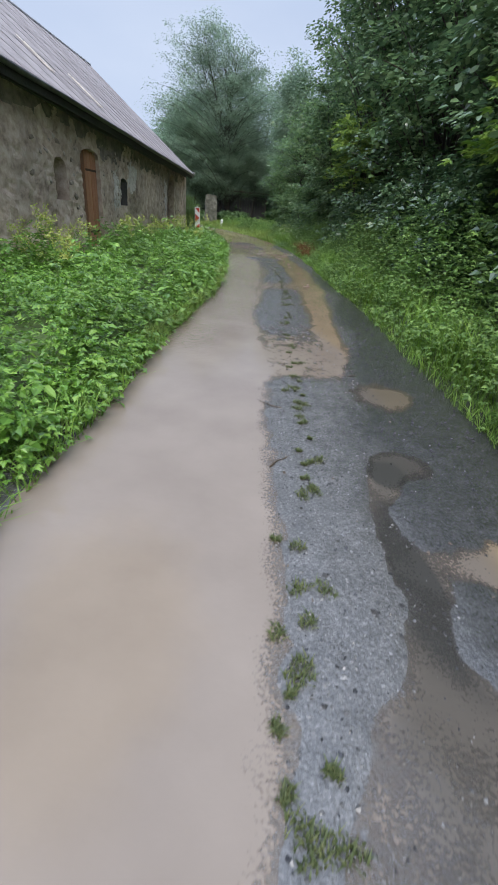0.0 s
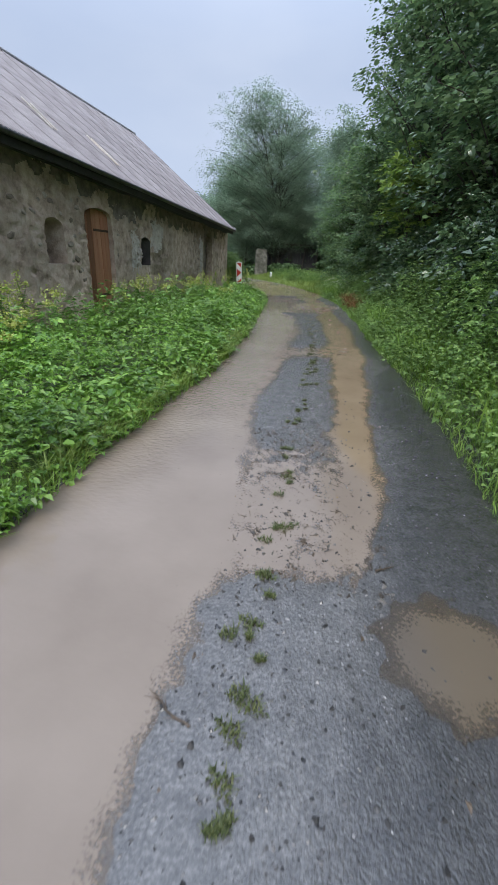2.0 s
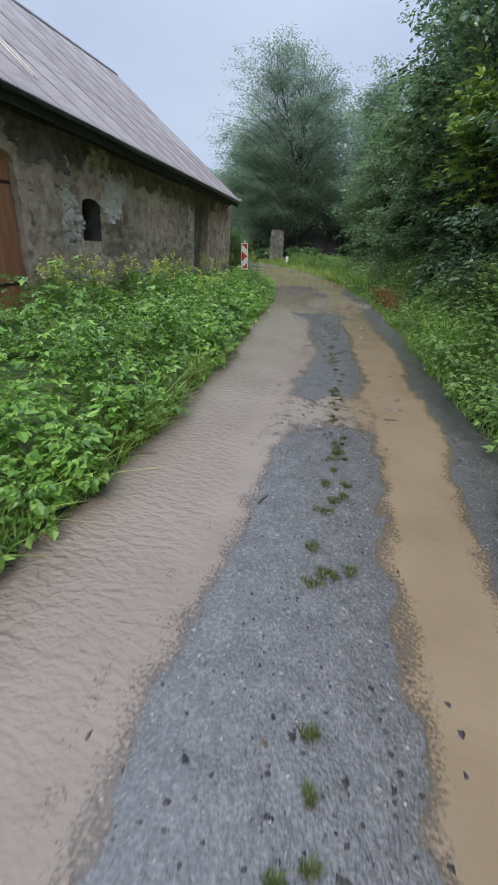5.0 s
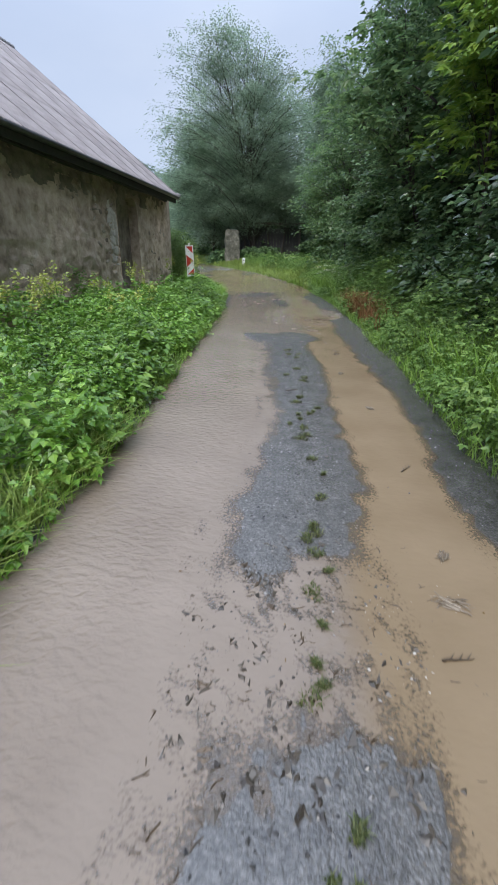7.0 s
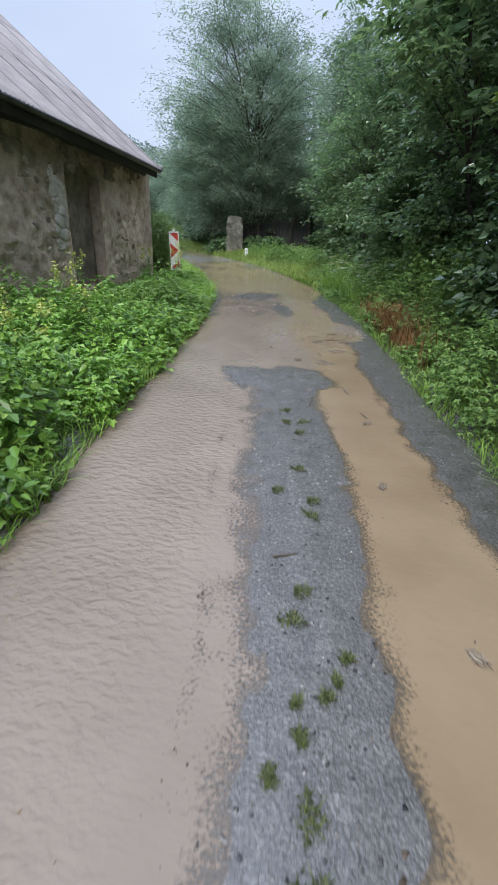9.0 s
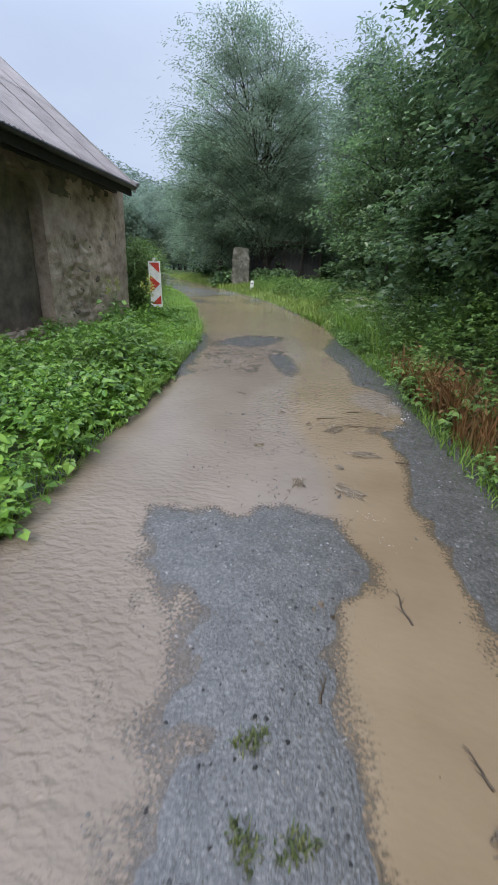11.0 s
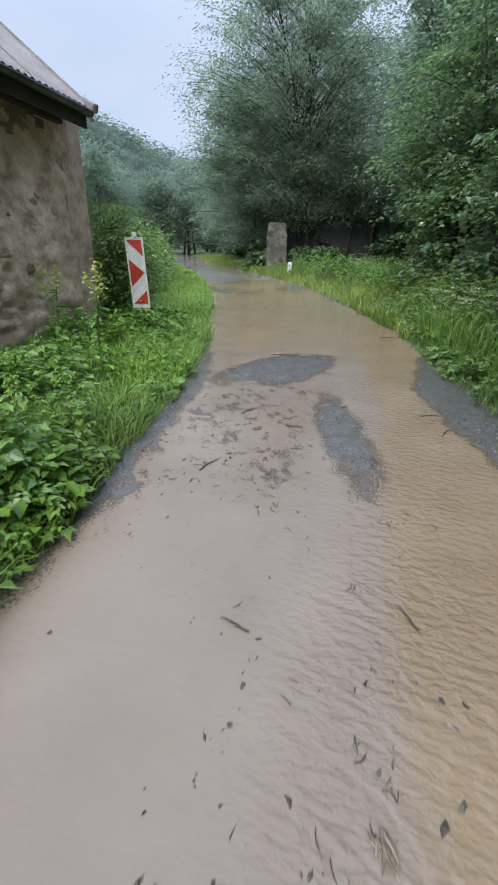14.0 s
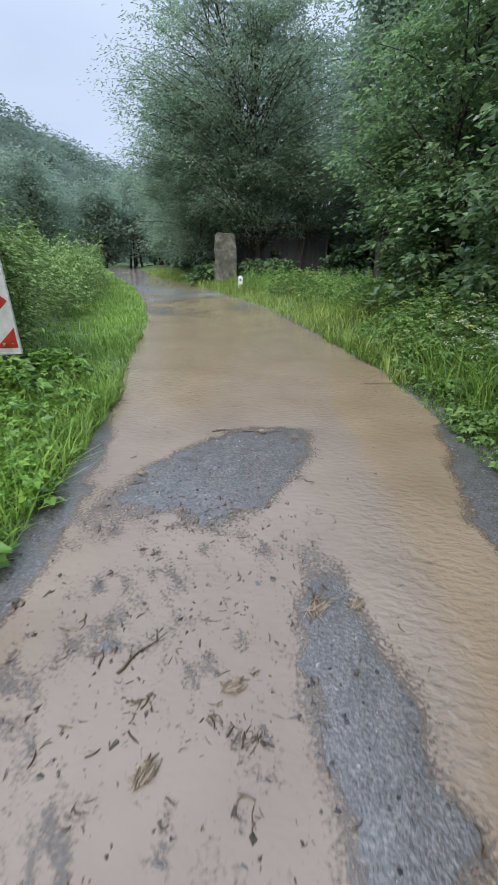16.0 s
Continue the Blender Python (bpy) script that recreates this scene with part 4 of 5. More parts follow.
rng = np.random.default_rng(3)
# verge between road and barn
y = rng.uniform(0.8, 25.6, 1900)
wallx = -3.35 - 0.068 * (25.35 - y)
f = rng.uniform(0, 1, len(y)) ** 1.3
el = edge_left(y)
x = el - 0.05 + (wallx + 0.12 - el) * f
d = el - x
h = (0.2 + 0.34 * smooth(0.0, 0.6, d)) * (1 - 0.15 * f) * rng.uniform(0.65, 1.3, len(y)) * (1 + 0.75 * vnoise(x * 1.3, y * 1.3, 81)) * (1 - 0.5 * smooth(19, 23.5, y))
h = np.maximum(h, 0.12)
thin = (y < 20.5) | (rng.uniform(0, 1, len(y)) > 0.75 * smooth(20.5, 22.5, y) * smooth(1.9, 0.6, d))
x, y, h = x[thin], y[thin], h[thin]
small = rng.uniform(0, 1, len(y)) < 0.55
stuff("roadside_weeds", join(weeds(rng, x[small], y[small], h[small], 46, 0.062, 0.22, TRIFOLIATE)), M_weed, "dense wet green weeds with lobed leaves on the verge", "weeds")
big = ~small
stuff("leafy_weeds", join(weeds(rng, x[big], y[big], h[big] * 1.2, 27, 0.105, 0.2, PINNATE_LOBES)), M_weed_y, "lush yellow-green rank weeds with deeply cut leaves", "weeds")
y = rng.uniform(25.3, 26.7, 60)
x = rng.uniform(-3.1, -2.2, 60)
stuff("foot_weeds", join(weeds(rng, x, y, rng.uniform(0.22, 0.42, 60), 30, 0.10, 0.16, TRIFOLIATE)), M_weed, "low green weeds round the foot of the marker board", "weeds")
# broad-leaved rosettes near the road edge
y = np.concatenate([rng.uniform(14.5, 21.5, 110), rng.uniform(2, 15, 110)])
x = edge_left(y) - 0.1 - np.abs(rng.normal(0, 0.5, len(y)))
stuff("broad_leaved_dock", join(weeds(rng, x, y, rng.uniform(0.28, 0.55, len(y)), 17, 0.085, 0.17, simple=False)), M_weed, "broad wet dock leaves at the road edge", "weeds")
# tall grass at the edge of the left verge
y = np.concatenate([rng.uniform(0.5, 27, 8000), rng.uniform(19.5, 26, 5000)])
x = edge_left(y) + 0.05 - np.abs(rng.normal(0, 0.2, len(y))) * (1 + 2.2 * smooth(19.5, 22, y))
stuff("verge_grass", blades(rng, x, y, rng.uniform(0.05, 0.24, len(y)) * (1 + 0.5 * vnoise(y * 1.5, y * 0, 83)), 0.0045, 1.4), M_grass, "short wet grass along the road edge", "grass")
y = 23.5 + 37 * rng.uniform(0, 1, 34000) ** 1.4
x = edge_left(y) + 0.03 - np.abs(rng.normal(0, 1.3, len(y)))
stuff("verge_grass", blades(rng, x, y, rng.uniform(0.05, 0.17, len(y)) * (1 + 0.6 * vnoise(x * 1.1, y * 1.1, 84)), 0.006, 1.3), M_grass, "fresh green grass on the verge beyond the barn", "grass")
y = np.concatenate([rng.uniform(9.3, 13.0, 900), rng.uniform(5.0, 9.0, 500)])
x = edge_left(y) - 0.02 - np.abs(rng.normal(0, 0.1, len(y)))
stuff("couch_grass", blades(rng, x, y, rng.uniform(0.16, 0.4, len(y)), 0.005, 1.7), M_meadow, "long pale grass bent over the water's edge", "grass")
# right verge: grass strip, brambles and nettles
y = rng.uniform(-0.5, 30, 11000)
x = edge_right(y) - 0.04 + np.abs(rng.normal(0, 0.28, len(y)))
stuff("verge_grass", blades(rng, x, y, rng.uniform(0.04, 0.18, len(y)) * (1 + 0.7 * vnoise(x * 1.3, y * 1.3, 85)), 0.0045, 1.4), M_grass, "wet grass along the road edge below the bushes", "grass")
y = rng.uniform(-0.5, 30, 1750)
d = 0.1 + 2.2 * rng.uniform(0, 1, len(y)) ** 0.95
x = edge_right(y) + d
h = (0.28 + 0.85 * smooth(0.1, 1.1, d)) * rng.uniform(0.75, 1.2, len(y)) * (1 + 0.3 * smooth(15, 10, y)) * (1 - 0.4 * smooth(22, 27, y)) * (1 + 0.4 * vnoise(x * 0.9, y * 0.9, 82))
stuff("bramble_bank", join(weeds(rng, x, y, h, 34, 0.07, 0.27, TRIFOLIATE)), M_weed_r, "thick wet brambles and nettles on the bank", "weeds")
y = rng.uniform(1, 27, 5200)
x = edge_right(y) + 0.2 + np.abs(rng.normal(0, 0.55, len(y)))
ok = vnoise(x * 0.8, y * 0.5, 87) > -0.1
x, y = x[ok], y[ok]
stuff("tall_grass", blades(rng, x, y, rng.uniform(0.3, 0.8, len(y)), 0.006, 1.0), M_grass, "tall arching wet grass in front of the bushes", "grass")
y = rng.normal(20.3, 0.8, 1500)
x = edge_right(y) + 0.12 + np.abs(rng.normal(0, 0.28, len(y)))
pts = weeds(rng, x[:26], y[:26], rng.uniform(0.25, 0.6, 26), 18, 0.07, 0.14)
stuff("rusty_dock", join(pts + [blades(rng, x, y, rng.uniform(0.2, 0.6, len(y)), 0.007, 0.7)]), M_drygrass, "rust-brown withered dock and grass", "dry weeds")
# meadow beyond the bend
y = 27 + 35 * rng.uniform(0, 1, 28000) ** 1.3
x = edge_right(y) - 0.02 + np.abs(rng.normal(0, 2.6, len(y)))
stuff("meadow_grass", blades(rng, x, y, rng.uniform(0.08, 0.34, len(y)) * (1 + 0.6 * vnoise(x * 0.7, y * 0.7, 86)), 0.009, 1.0), M_meadow, "pale green tall meadow grass", "grass")
y = rng.uniform(29, 42, 480)
x = edge_right(y) + 1.2 + np.abs(rng.normal(0, 2.0, len(y)))
stuff("meadow_weeds", join(weeds(rng, x, y, rng.uniform(0.3, 0.8, len(y)), 30, 0.085, 0.3, TRIFOLIATE)), M_weed_r, "rank green weeds at the meadow edge", "weeds")


# ---- trees ----
def tree(name, label, base, height, crown, boughs, sprays, per, leaf, leafmat, seed, trunk_r=0.16, spray=(0.36, 0.12), simple=False, rise=0.15, split=0.25, fill=0.25, lobes=None, category="tree", low=0.35, fan=1):
    """Trunks that fork into boughs; each bough carries sprays of leaves towards its tip, held in shelves with gaps between."""
    rng = np.random.default_rng(seed)
    b = np.array(base, float)
    c, axes = np.array(crown[:3], float), np.array(crown[3:], float)
    ob = thing(name, label, category, at=Matrix.Translation(base))
    t = np.linspace(0, 1, 9)[:, None]
    trunks = []
    for k in range(fan):
        a = 2.4 * k + rng.uniform(0, 1)
        lean = np.array([math.cos(a) * axes[0], math.sin(a) * axes[1], 0]) * (0.38 if fan > 1 else 0.06)
        top = c + np.array([0, 0, axes[2] * 0.72]) + lean
        path = b + (top - b) * t + np.sin(t * np.pi) * rng.normal(0, 0.2, 3) * np.array([1, 1, 0]) - lean * np.sin(t * np.pi) * 0.35
        path[0, 2] -= 0.3
        trunks.append((path, trunk_r * (1.0 if k == 0 else 0.7) * (1.12 - 0.98 * t[:, 0])))
    # bough tips lie near the outside of the crown, some reaching past it
    d = rng_dirs(rng, boughs, -0.9, 1)
    reach = rng.uniform(0.62, 1.0, boughs) + 0.12 * (rng.uniform(0, 1, boughs) > 0.85)
    tip = c + d * reach[:, None] * axes
    tip[:, 2] = np.maximum(tip[:, 2], b[2] + low)
    limbs, C, out = [], [], []
    for k in range(boughs):
        tr = trunks[k % fan][0]
        q = np.clip((tip[k, 2] - b[2]) / max(0.1, tr[-1, 2] - b[2]) - rng.uniform(0.08, 0.3), split * 0.6, 0.93)
        i = q * 8
        s = tr[int(i)] + (tr[min(8, int(i) + 1)] - tr[int(i)]) * (i - int(i))
        ctrl = (s + tip[k]) / 2 + np.array([0, 0, rise * np.linalg.norm(tip[k] - s)])
        u = np.linspace(0, 1, 5)[:, None]
        limbs.append((s * (1 - u) ** 2 + 2 * ctrl * u * (1 - u) + tip[k] * u ** 2, trunk_r * 0.3 * (1.15 - q) * (1.1 - 1.02 * u[:, 0]) + 0.003))
        u = np.linspace(0.42, 1.0, sprays)[:, None] + rng.uniform(-0.05, 0.05, (sprays, 1))
        pos = s * (1 - u) ** 2 + 2 * ctrl * u * (1 - u) + tip[k] * u ** 2
        C.append(pos + rng.normal(0, 1, (sprays, 3)) * spray[0] * np.array([0.75, 0.75, 0.4]))
        o = tip[k] - s
        out.append(np.repeat((o / (np.linalg.norm(o) + 1e-9))[None], sprays, 0))
    C, out = np.concatenate(C), np.concatenate(out)
    ns = len(C)
    size = rng.uniform(0.6, 1.35, ns)
    n = ns * per
    off = np.clip(rng.normal(0, 1, (n, 3)), -1.7, 1.7) * np.array([spray[0], spray[0], spray[1]]) * np.repeat(size, per)[:, None]
    O = np.repeat(out, per, 0)
    r2 = (off[:, 0] ** 2 + off[:, 1] ** 2) / spray[0] ** 2
    P = np.repeat(C, per, 0) + off + np.array([0, 0, -1.0]) * (0.16 * spray[0] * r2)[:, None]
    D = unit(off * np.array([1, 1, 0.2]) / spray[0] + 0.9 * O * np.array([1, 1, 0.4]) + rng.normal(0, 0.45, (n, 3)) + np.array([0, 0, -0.35]))
    N = np.array([0, 0, 1.0]) + 0.4 * O + rng.normal(0, 0.36, (n, 3))
    # a sparse inner fill, leaves of the shaded heart
    m = int(n * fill)
    if m:
        Q = c + rng_dirs(rng, m, -1, 1) * (rng.uniform(0, 1, m) ** 0.5 * 0.78)[:, None] * axes
        Q[:, 2] = np.maximum(Q[:, 2], b[2] + low * 0.6)
        P, D, N = np.concatenate([P, Q]), np.concatenate([D, rng_dirs(rng, m, -0.6, 0.3)]), np.concatenate([N, np.array([0, 0, 1.0]) + rng.normal(0, 0.5, (m, 3))])
    ok = P[:, 2] > b[2] + 0.1
    P, D, N = P[ok], D[ok], N[ok]
    L = leaf[0] * rng.uniform(0.6, 1.3, len(P))
    v, f = kites(P, D, N, L, L * leaf[1] / leaf[0], lobes) if lobes else leaves(P, D, N, L, L * leaf[1] / leaf[0], 0.2, simple)
    for tr in trunks:
        tv, tf = tubes([tr], 7)
        part("trunk", np_mesh("trunk", tv - b, tf, M_bark, flat=False), None, ob)
    tv, tf = tubes(limbs, 4)
    part("branching", np_mesh("branching", tv - b, tf, M_bark, flat=False), None, ob)["kind"] = "stuff"
    part("crown", np_mesh("crown", v - b, f, leafmat), None, ob)
    return ob


def ground_z(x, y):
    return float(bank(np.array(float(x)), np.array(float(y))))


MAPLE = "dark green maple with wet layered foliage over the verge"
for i, (bx, by, hh, rx, ry, cz, rz) in enumerate(((5.6, 5.0, 9, 2.6, 2.7, 4.9, 4.4), (5.7, 9.5, 10.5, 2.8, 2.9, 5.3, 4.9), (5.4, 14.5, 14, 3.1, 3.2, 7.2, 6.8), (5.0, 19.5, 13.5, 2.8, 3.0, 7.0, 6.6), (5.2, 24.6, 13, 2.8, 2.8, 7.0, 6.6), (5.3, 30.5, 14.5, 2.9, 2.8, 7.4, 7.2))):
    tree("maple_tree", MAPLE, (bx, by, ground_z(bx, by)), hh, (bx, by, cz, rx, ry, rz), 70, 5, 46, (0.15, 0.125), M_maple, 100 + i, 0.17, (0.30, 0.075), by > 20, 0.16, 0.2, 0.18)
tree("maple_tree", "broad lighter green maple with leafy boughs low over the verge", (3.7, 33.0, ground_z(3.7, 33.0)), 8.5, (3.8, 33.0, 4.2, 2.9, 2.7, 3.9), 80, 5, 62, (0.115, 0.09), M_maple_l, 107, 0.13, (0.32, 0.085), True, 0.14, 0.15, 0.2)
YOUNG = "young maple with yellow-green lobed leaves reaching over the bushes"
for i, (bx, by, hh, cx, cz, rx, rz) in enumerate(((4.3, 7.2, 4.6, 3.9, 3.3, 0.8, 1.2), (4.2, 17.6, 5.2, 3.5, 3.9, 0.9, 1.0), (3.9, 25.4, 4.0, 3.2, 2.7, 0.8, 0.9))):
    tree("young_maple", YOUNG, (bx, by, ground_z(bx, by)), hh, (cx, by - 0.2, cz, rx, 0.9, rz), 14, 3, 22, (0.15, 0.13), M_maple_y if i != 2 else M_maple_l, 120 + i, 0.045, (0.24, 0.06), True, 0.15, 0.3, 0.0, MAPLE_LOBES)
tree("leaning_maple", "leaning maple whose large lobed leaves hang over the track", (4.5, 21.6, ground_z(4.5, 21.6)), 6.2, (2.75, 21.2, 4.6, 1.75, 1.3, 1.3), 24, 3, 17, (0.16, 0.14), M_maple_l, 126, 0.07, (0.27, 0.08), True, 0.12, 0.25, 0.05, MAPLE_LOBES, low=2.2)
for i, (bx, by) in enumerate(((9.5, 3), (10, 10), (10, 17), (9.5, 24), (10, 32), (8.5, 39))):
    tree("backing_tree", "tall dark deciduous tree in the thicket", (bx, by, ground_z(bx, by)), 14, (bx, by, 7.0, 3.4, 4.0, 6.8), 50, 4, 28, (0.34, 0.28), M_maple, 130 + i, 0.2, (0.6, 0.2), True, 0.1, 0.2, 0.4)


def shrub(label, bx, by, r, h, leaf, leafmat, seed, boughs=26, per=34, lobes=None):
    gz = ground_z(bx, by)
    return tree("shrub", label, (bx, by, gz), h, (bx, by, gz + h * 0.52, r, r, h * 0.5), boughs, 4, per, leaf, leafmat, seed, 0.03, (0.2, 0.07), True, 0.1, 0.1, 0.35, lobes, "shrub", 0.15)


for i, (bx, by, r, h) in enumerate(((4.2, 3.4, 1.1, 2.4), (4.4, 6.2, 1.1, 2.6), (4.3, 9.2, 1.1, 2.4), (4.4, 12.4, 1.2, 2.8), (4.2, 16.2, 1.1, 2.6), (4.1, 19.2, 1.1, 2.4), (3.9, 22.4, 1.2, 2.6), (3.6, 25.6, 1.2, 2.8), (3.3, 28.6, 1.2, 3.0), (2.8, 31.0, 1.2, 2.8))):
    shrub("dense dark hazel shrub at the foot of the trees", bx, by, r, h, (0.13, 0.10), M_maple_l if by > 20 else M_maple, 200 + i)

WILLOW = "tall grey-green willow with fanned limbs and loose crown"
tree("willow_tree", WILLOW, (-1.9, 46.8, 0.3), 15, (-3.5, 46.6, 8.9, 5.7, 4.0, 6.4), 250, 5, 54, (0.16, 0.065), M_willow, 157, 0.15, (0.40, 0.22), True, 0.2, 0.16, 0.1, fan=5)
for i, (bx, by, hh, r) in enumerate(((-6.2, 53, 10.5, 3.2), (-9.0, 60, 10, 3.4), (3.2, 49, 13.5, 3.8), (8, 46, 14, 4.2), (0.6, 54, 14.5, 4.4), (-5.5, 57, 12.5, 4.2), (6.5, 41, 11, 3.4), (-13.0, 70, 10.5, 3.6))):
    tree("willow_tree", "grey-green willow in the far row", (bx, by, 0.3), hh, (bx, by, hh * 0.52, r, r, hh * 0.5), 80, 5, 28, (0.28, 0.12), M_willow, 160 + i, 0.16, (0.42, 0.24), True, 0.2, 0.12, 0.3, fan=2)
tree("willow_tree", "slender grey-green willow beside the meadow", (3.6, 41.5, 0.3), 12.5, (3.3, 41.5, 7.6, 2.6, 2.5, 4.9), 90, 5, 32, (0.24, 0.095), M_willow, 180, 0.14, (0.36, 0.2), True, 0.22, 0.14, 0.2, fan=2)
tree("willow_tree", "leaning grey-green willow whose crown overhangs the track", (-4.4, 49.4, 0.3), 12.5, (-6.6, 49.0, 6.4, 3.4, 3.0, 4.4), 100, 5, 30, (0.22, 0.085), M_willow, 182, 0.16, (0.36, 0.22), True, 0.2, 0.14, 0.2, fan=2)
for i, (bx, by, cz, rx, rz) in enumerate(((-5.4, 46.8, 4.2, 2.3, 3.2), (-2.6, 45.9, 4.9, 2.0, 2.2), (0.2, 46.2, 5.2, 2.2, 2.2))):
    tree("willow_sapling", "bushy willow sapling under the tall willow", (bx, by + 0.6, 0.3), cz, (bx, by, cz, rx, 1.8, rz), 46, 5, 46, (0.15, 0.06), M_willow, 190 + i, 0.06, (0.34, 0.2), True, 0.15, 0.3, 0.3)
# understorey below the willows
for i, (bx, by, r, h) in enumerate(((-6.0, 52.5, 1.6, 3.2), (-5.4, 50.5, 1.8, 3.6), (-0.4, 48.9, 1.9, 3.4), (4.4, 46.0, 1.9, 3.4), (4.8, 43.5, 2.0, 3.6), (5.6, 38.0, 1.8, 3.2), (5.0, 36.0, 1.5, 2.6), (-7.8, 55.5, 1.6, 3.0), (-3.4, 52.5, 2.2, 4.0), (2.6, 52.0, 2.4, 4.5), (7.2, 48.5, 2.4, 4.5), (-2.0, 45.4, 0.6, 0.9), (-0.7, 45.2, 0.7, 0.9), (2.6, 45.8, 0.9, 1.5), (-4.6, 45.6, 0.6, 1.0))):
    shrub("dark shrub in the shade of the willows", bx, by, r, h, (0.24, 0.16), M_maple, 230 + i, 34, 22)
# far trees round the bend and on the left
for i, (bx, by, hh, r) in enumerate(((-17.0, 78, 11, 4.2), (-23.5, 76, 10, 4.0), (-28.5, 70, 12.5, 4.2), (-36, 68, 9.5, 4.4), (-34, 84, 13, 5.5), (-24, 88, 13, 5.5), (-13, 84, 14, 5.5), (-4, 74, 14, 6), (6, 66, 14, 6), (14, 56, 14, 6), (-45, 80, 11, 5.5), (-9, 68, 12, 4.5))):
    tree("far_tree", "pale green deciduous tree in the distance, haze painted into its leaves", (bx, by, 0.3), hh, (bx, by, hh * 0.5, r, r, hh * 0.48), 90, 4, 25, (0.32, 0.23), M_far, 260 + i, 0.2, (0.55, 0.32), True, 0.12, 0.15, 0.3, low=0.1)
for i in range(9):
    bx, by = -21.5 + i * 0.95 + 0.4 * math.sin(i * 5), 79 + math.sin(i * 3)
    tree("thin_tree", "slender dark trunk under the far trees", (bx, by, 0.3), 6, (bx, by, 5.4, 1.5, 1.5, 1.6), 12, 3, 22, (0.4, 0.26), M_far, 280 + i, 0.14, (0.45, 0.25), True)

# wooded hill
hrng = np.random.default_rng(9)


def hill_z(x, y):
    return 42 * np.exp(-((x + 150) / 75) ** 2) * smooth(95, 190, y) * (1 + 0.18 * fractal(x * 0.03, y * 0.03, 91)) + 14 * smooth(120, 200, y) * smooth(60, -60, x)


hx, hy = np.meshgrid(np.linspace(-320, 80, 60), np.linspace(92, 260, 40), indexing="ij")
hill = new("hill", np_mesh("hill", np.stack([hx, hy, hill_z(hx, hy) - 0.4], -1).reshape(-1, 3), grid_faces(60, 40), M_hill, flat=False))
tagged(hill, "wooded hill behind the valley, haze painted into its colour", "hill", kind="structure")
n = 1700
tx, ty = hrng.uniform(-260, 20, n), hrng.uniform(98, 215, n)
tz = hill_z(tx, ty)
C = np.repeat(np.stack([tx, ty, tz + 3], 1), 26, 0) + np.clip(hrng.normal(0, 1, (n * 26, 3)), -1.4, 1.4) * np.array([2.1, 2.1, 2.0])
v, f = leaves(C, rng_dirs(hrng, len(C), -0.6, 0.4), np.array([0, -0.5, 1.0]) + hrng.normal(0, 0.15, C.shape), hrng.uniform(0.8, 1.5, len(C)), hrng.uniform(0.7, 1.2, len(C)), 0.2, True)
stuff("hill_wood", (v, f), M_hill, "pale green woods on the hillside, haze painted into the leaves", "woods")

# shrub beside the barn corner, tall willowherb left of the far road
shrub("leafy green elder shrub at the barn corner", -3.35, 26.5, 0.6, 1.95, (0.08, 0.03), M_herb, 300, 30, 48)
wrng = np.random.default_rng(33)
y = wrng.uniform(26.3, 52, 620)
x = edge_left(y) - 1.25 - np.abs(wrng.normal(0, 2.2, len(y))) * smooth(25, 31, y) - 0.2
ok = x < -2.95 - 0.1 * (y < 27)
x, y = x[ok], y[ok]
h = wrng.uniform(0.75, 1.75, len(y)) * (1 + 0.3 * vnoise(x * 0.6, y * 0.6, 88))
stuff("willowherb", join(weeds(wrng, x, y, h, 80, 0.085, 0.24)), M_herb, "tall bushy willowherb and weeds beside the track", "weeds")

# ---- ruined gate pier and shed by the willow ----
def gate_pier():
    gz = float(bank(np.array(-4.1), np.array(45.0)))
    ob = thing("gate_pier", "mossy crumbling plastered stone pier beside the meadow", "pier", at=pose(-3.5, 45.0, gz, 0, 0, 9))
    bm = box(bmesh.new(), -0.55, 0.55, -0.45, 0.45, -0.2, 2.35, 0.06)
    bmesh.ops.subdivide_edges(bm, edges=bm.edges[:], cuts=6, use_grid_fill=True)
    for q in bm.verts:
        q.co += noise.noise_vector(q.co * 2.3) * 0.09
        q.co.x *= 1 - 0.06 * max(0, q.co.z - 1.2)
    part("shaft", bm, M_mossy, ob)


gate_pier()


def ruined_shed():
    ob = thing("shed", "dark tumbledown timber shed under the willow", "shed", at=pose(-0.9, 47.0, 0.25, 0, 0, 6))
    part("back_wall", box(bmesh.new(), -2.6, 2.6, 1.5, 1.62, 0, 2.7, 0.01), M_dark, ob)
    for k in range(20):
        part("board", box(bmesh.new(), -2.55 + k * 0.255, -2.31 + k * 0.255, 0.0, 0.04, 0.0, 2.45 + 0.03 * ((k * 7) % 3), 0.005), M_dark, ob)
    for sx in (-2.6, 0.0, 2.5):
        part("post", box(bmesh.new(), sx, sx + 0.14, -0.1, 0.04, 0, 2.75, 0.015), M_bark, ob)
    part("roof", box(bmesh.new(), -2.8, 2.8, -0.35, 1.8, 2.78, 2.84, 0.01), M_dark, ob)
    part("eave_board", box(bmesh.new(), -2.8, 2.8, -0.40, -0.355, 2.72, 2.86, 0.008), M_twig, ob, "weathered eave board")


ruined_shed()
mk = thing("marker_stone", "small white painted marker stone in the grass", "marker", at=pose(-2.2, 41.0, float(bank(np.array(-2.2), np.array(41.0)))))
part("stone", box(bmesh.new(), -0.09, 0.09, -0.07, 0.07, -0.05, 0.55, 0.03), M_white, mk)
part("recess", box(bmesh.new(), -0.035, 0.035, -0.074, -0.06, 0.36, 0.44, 0.004), M_dark, mk)


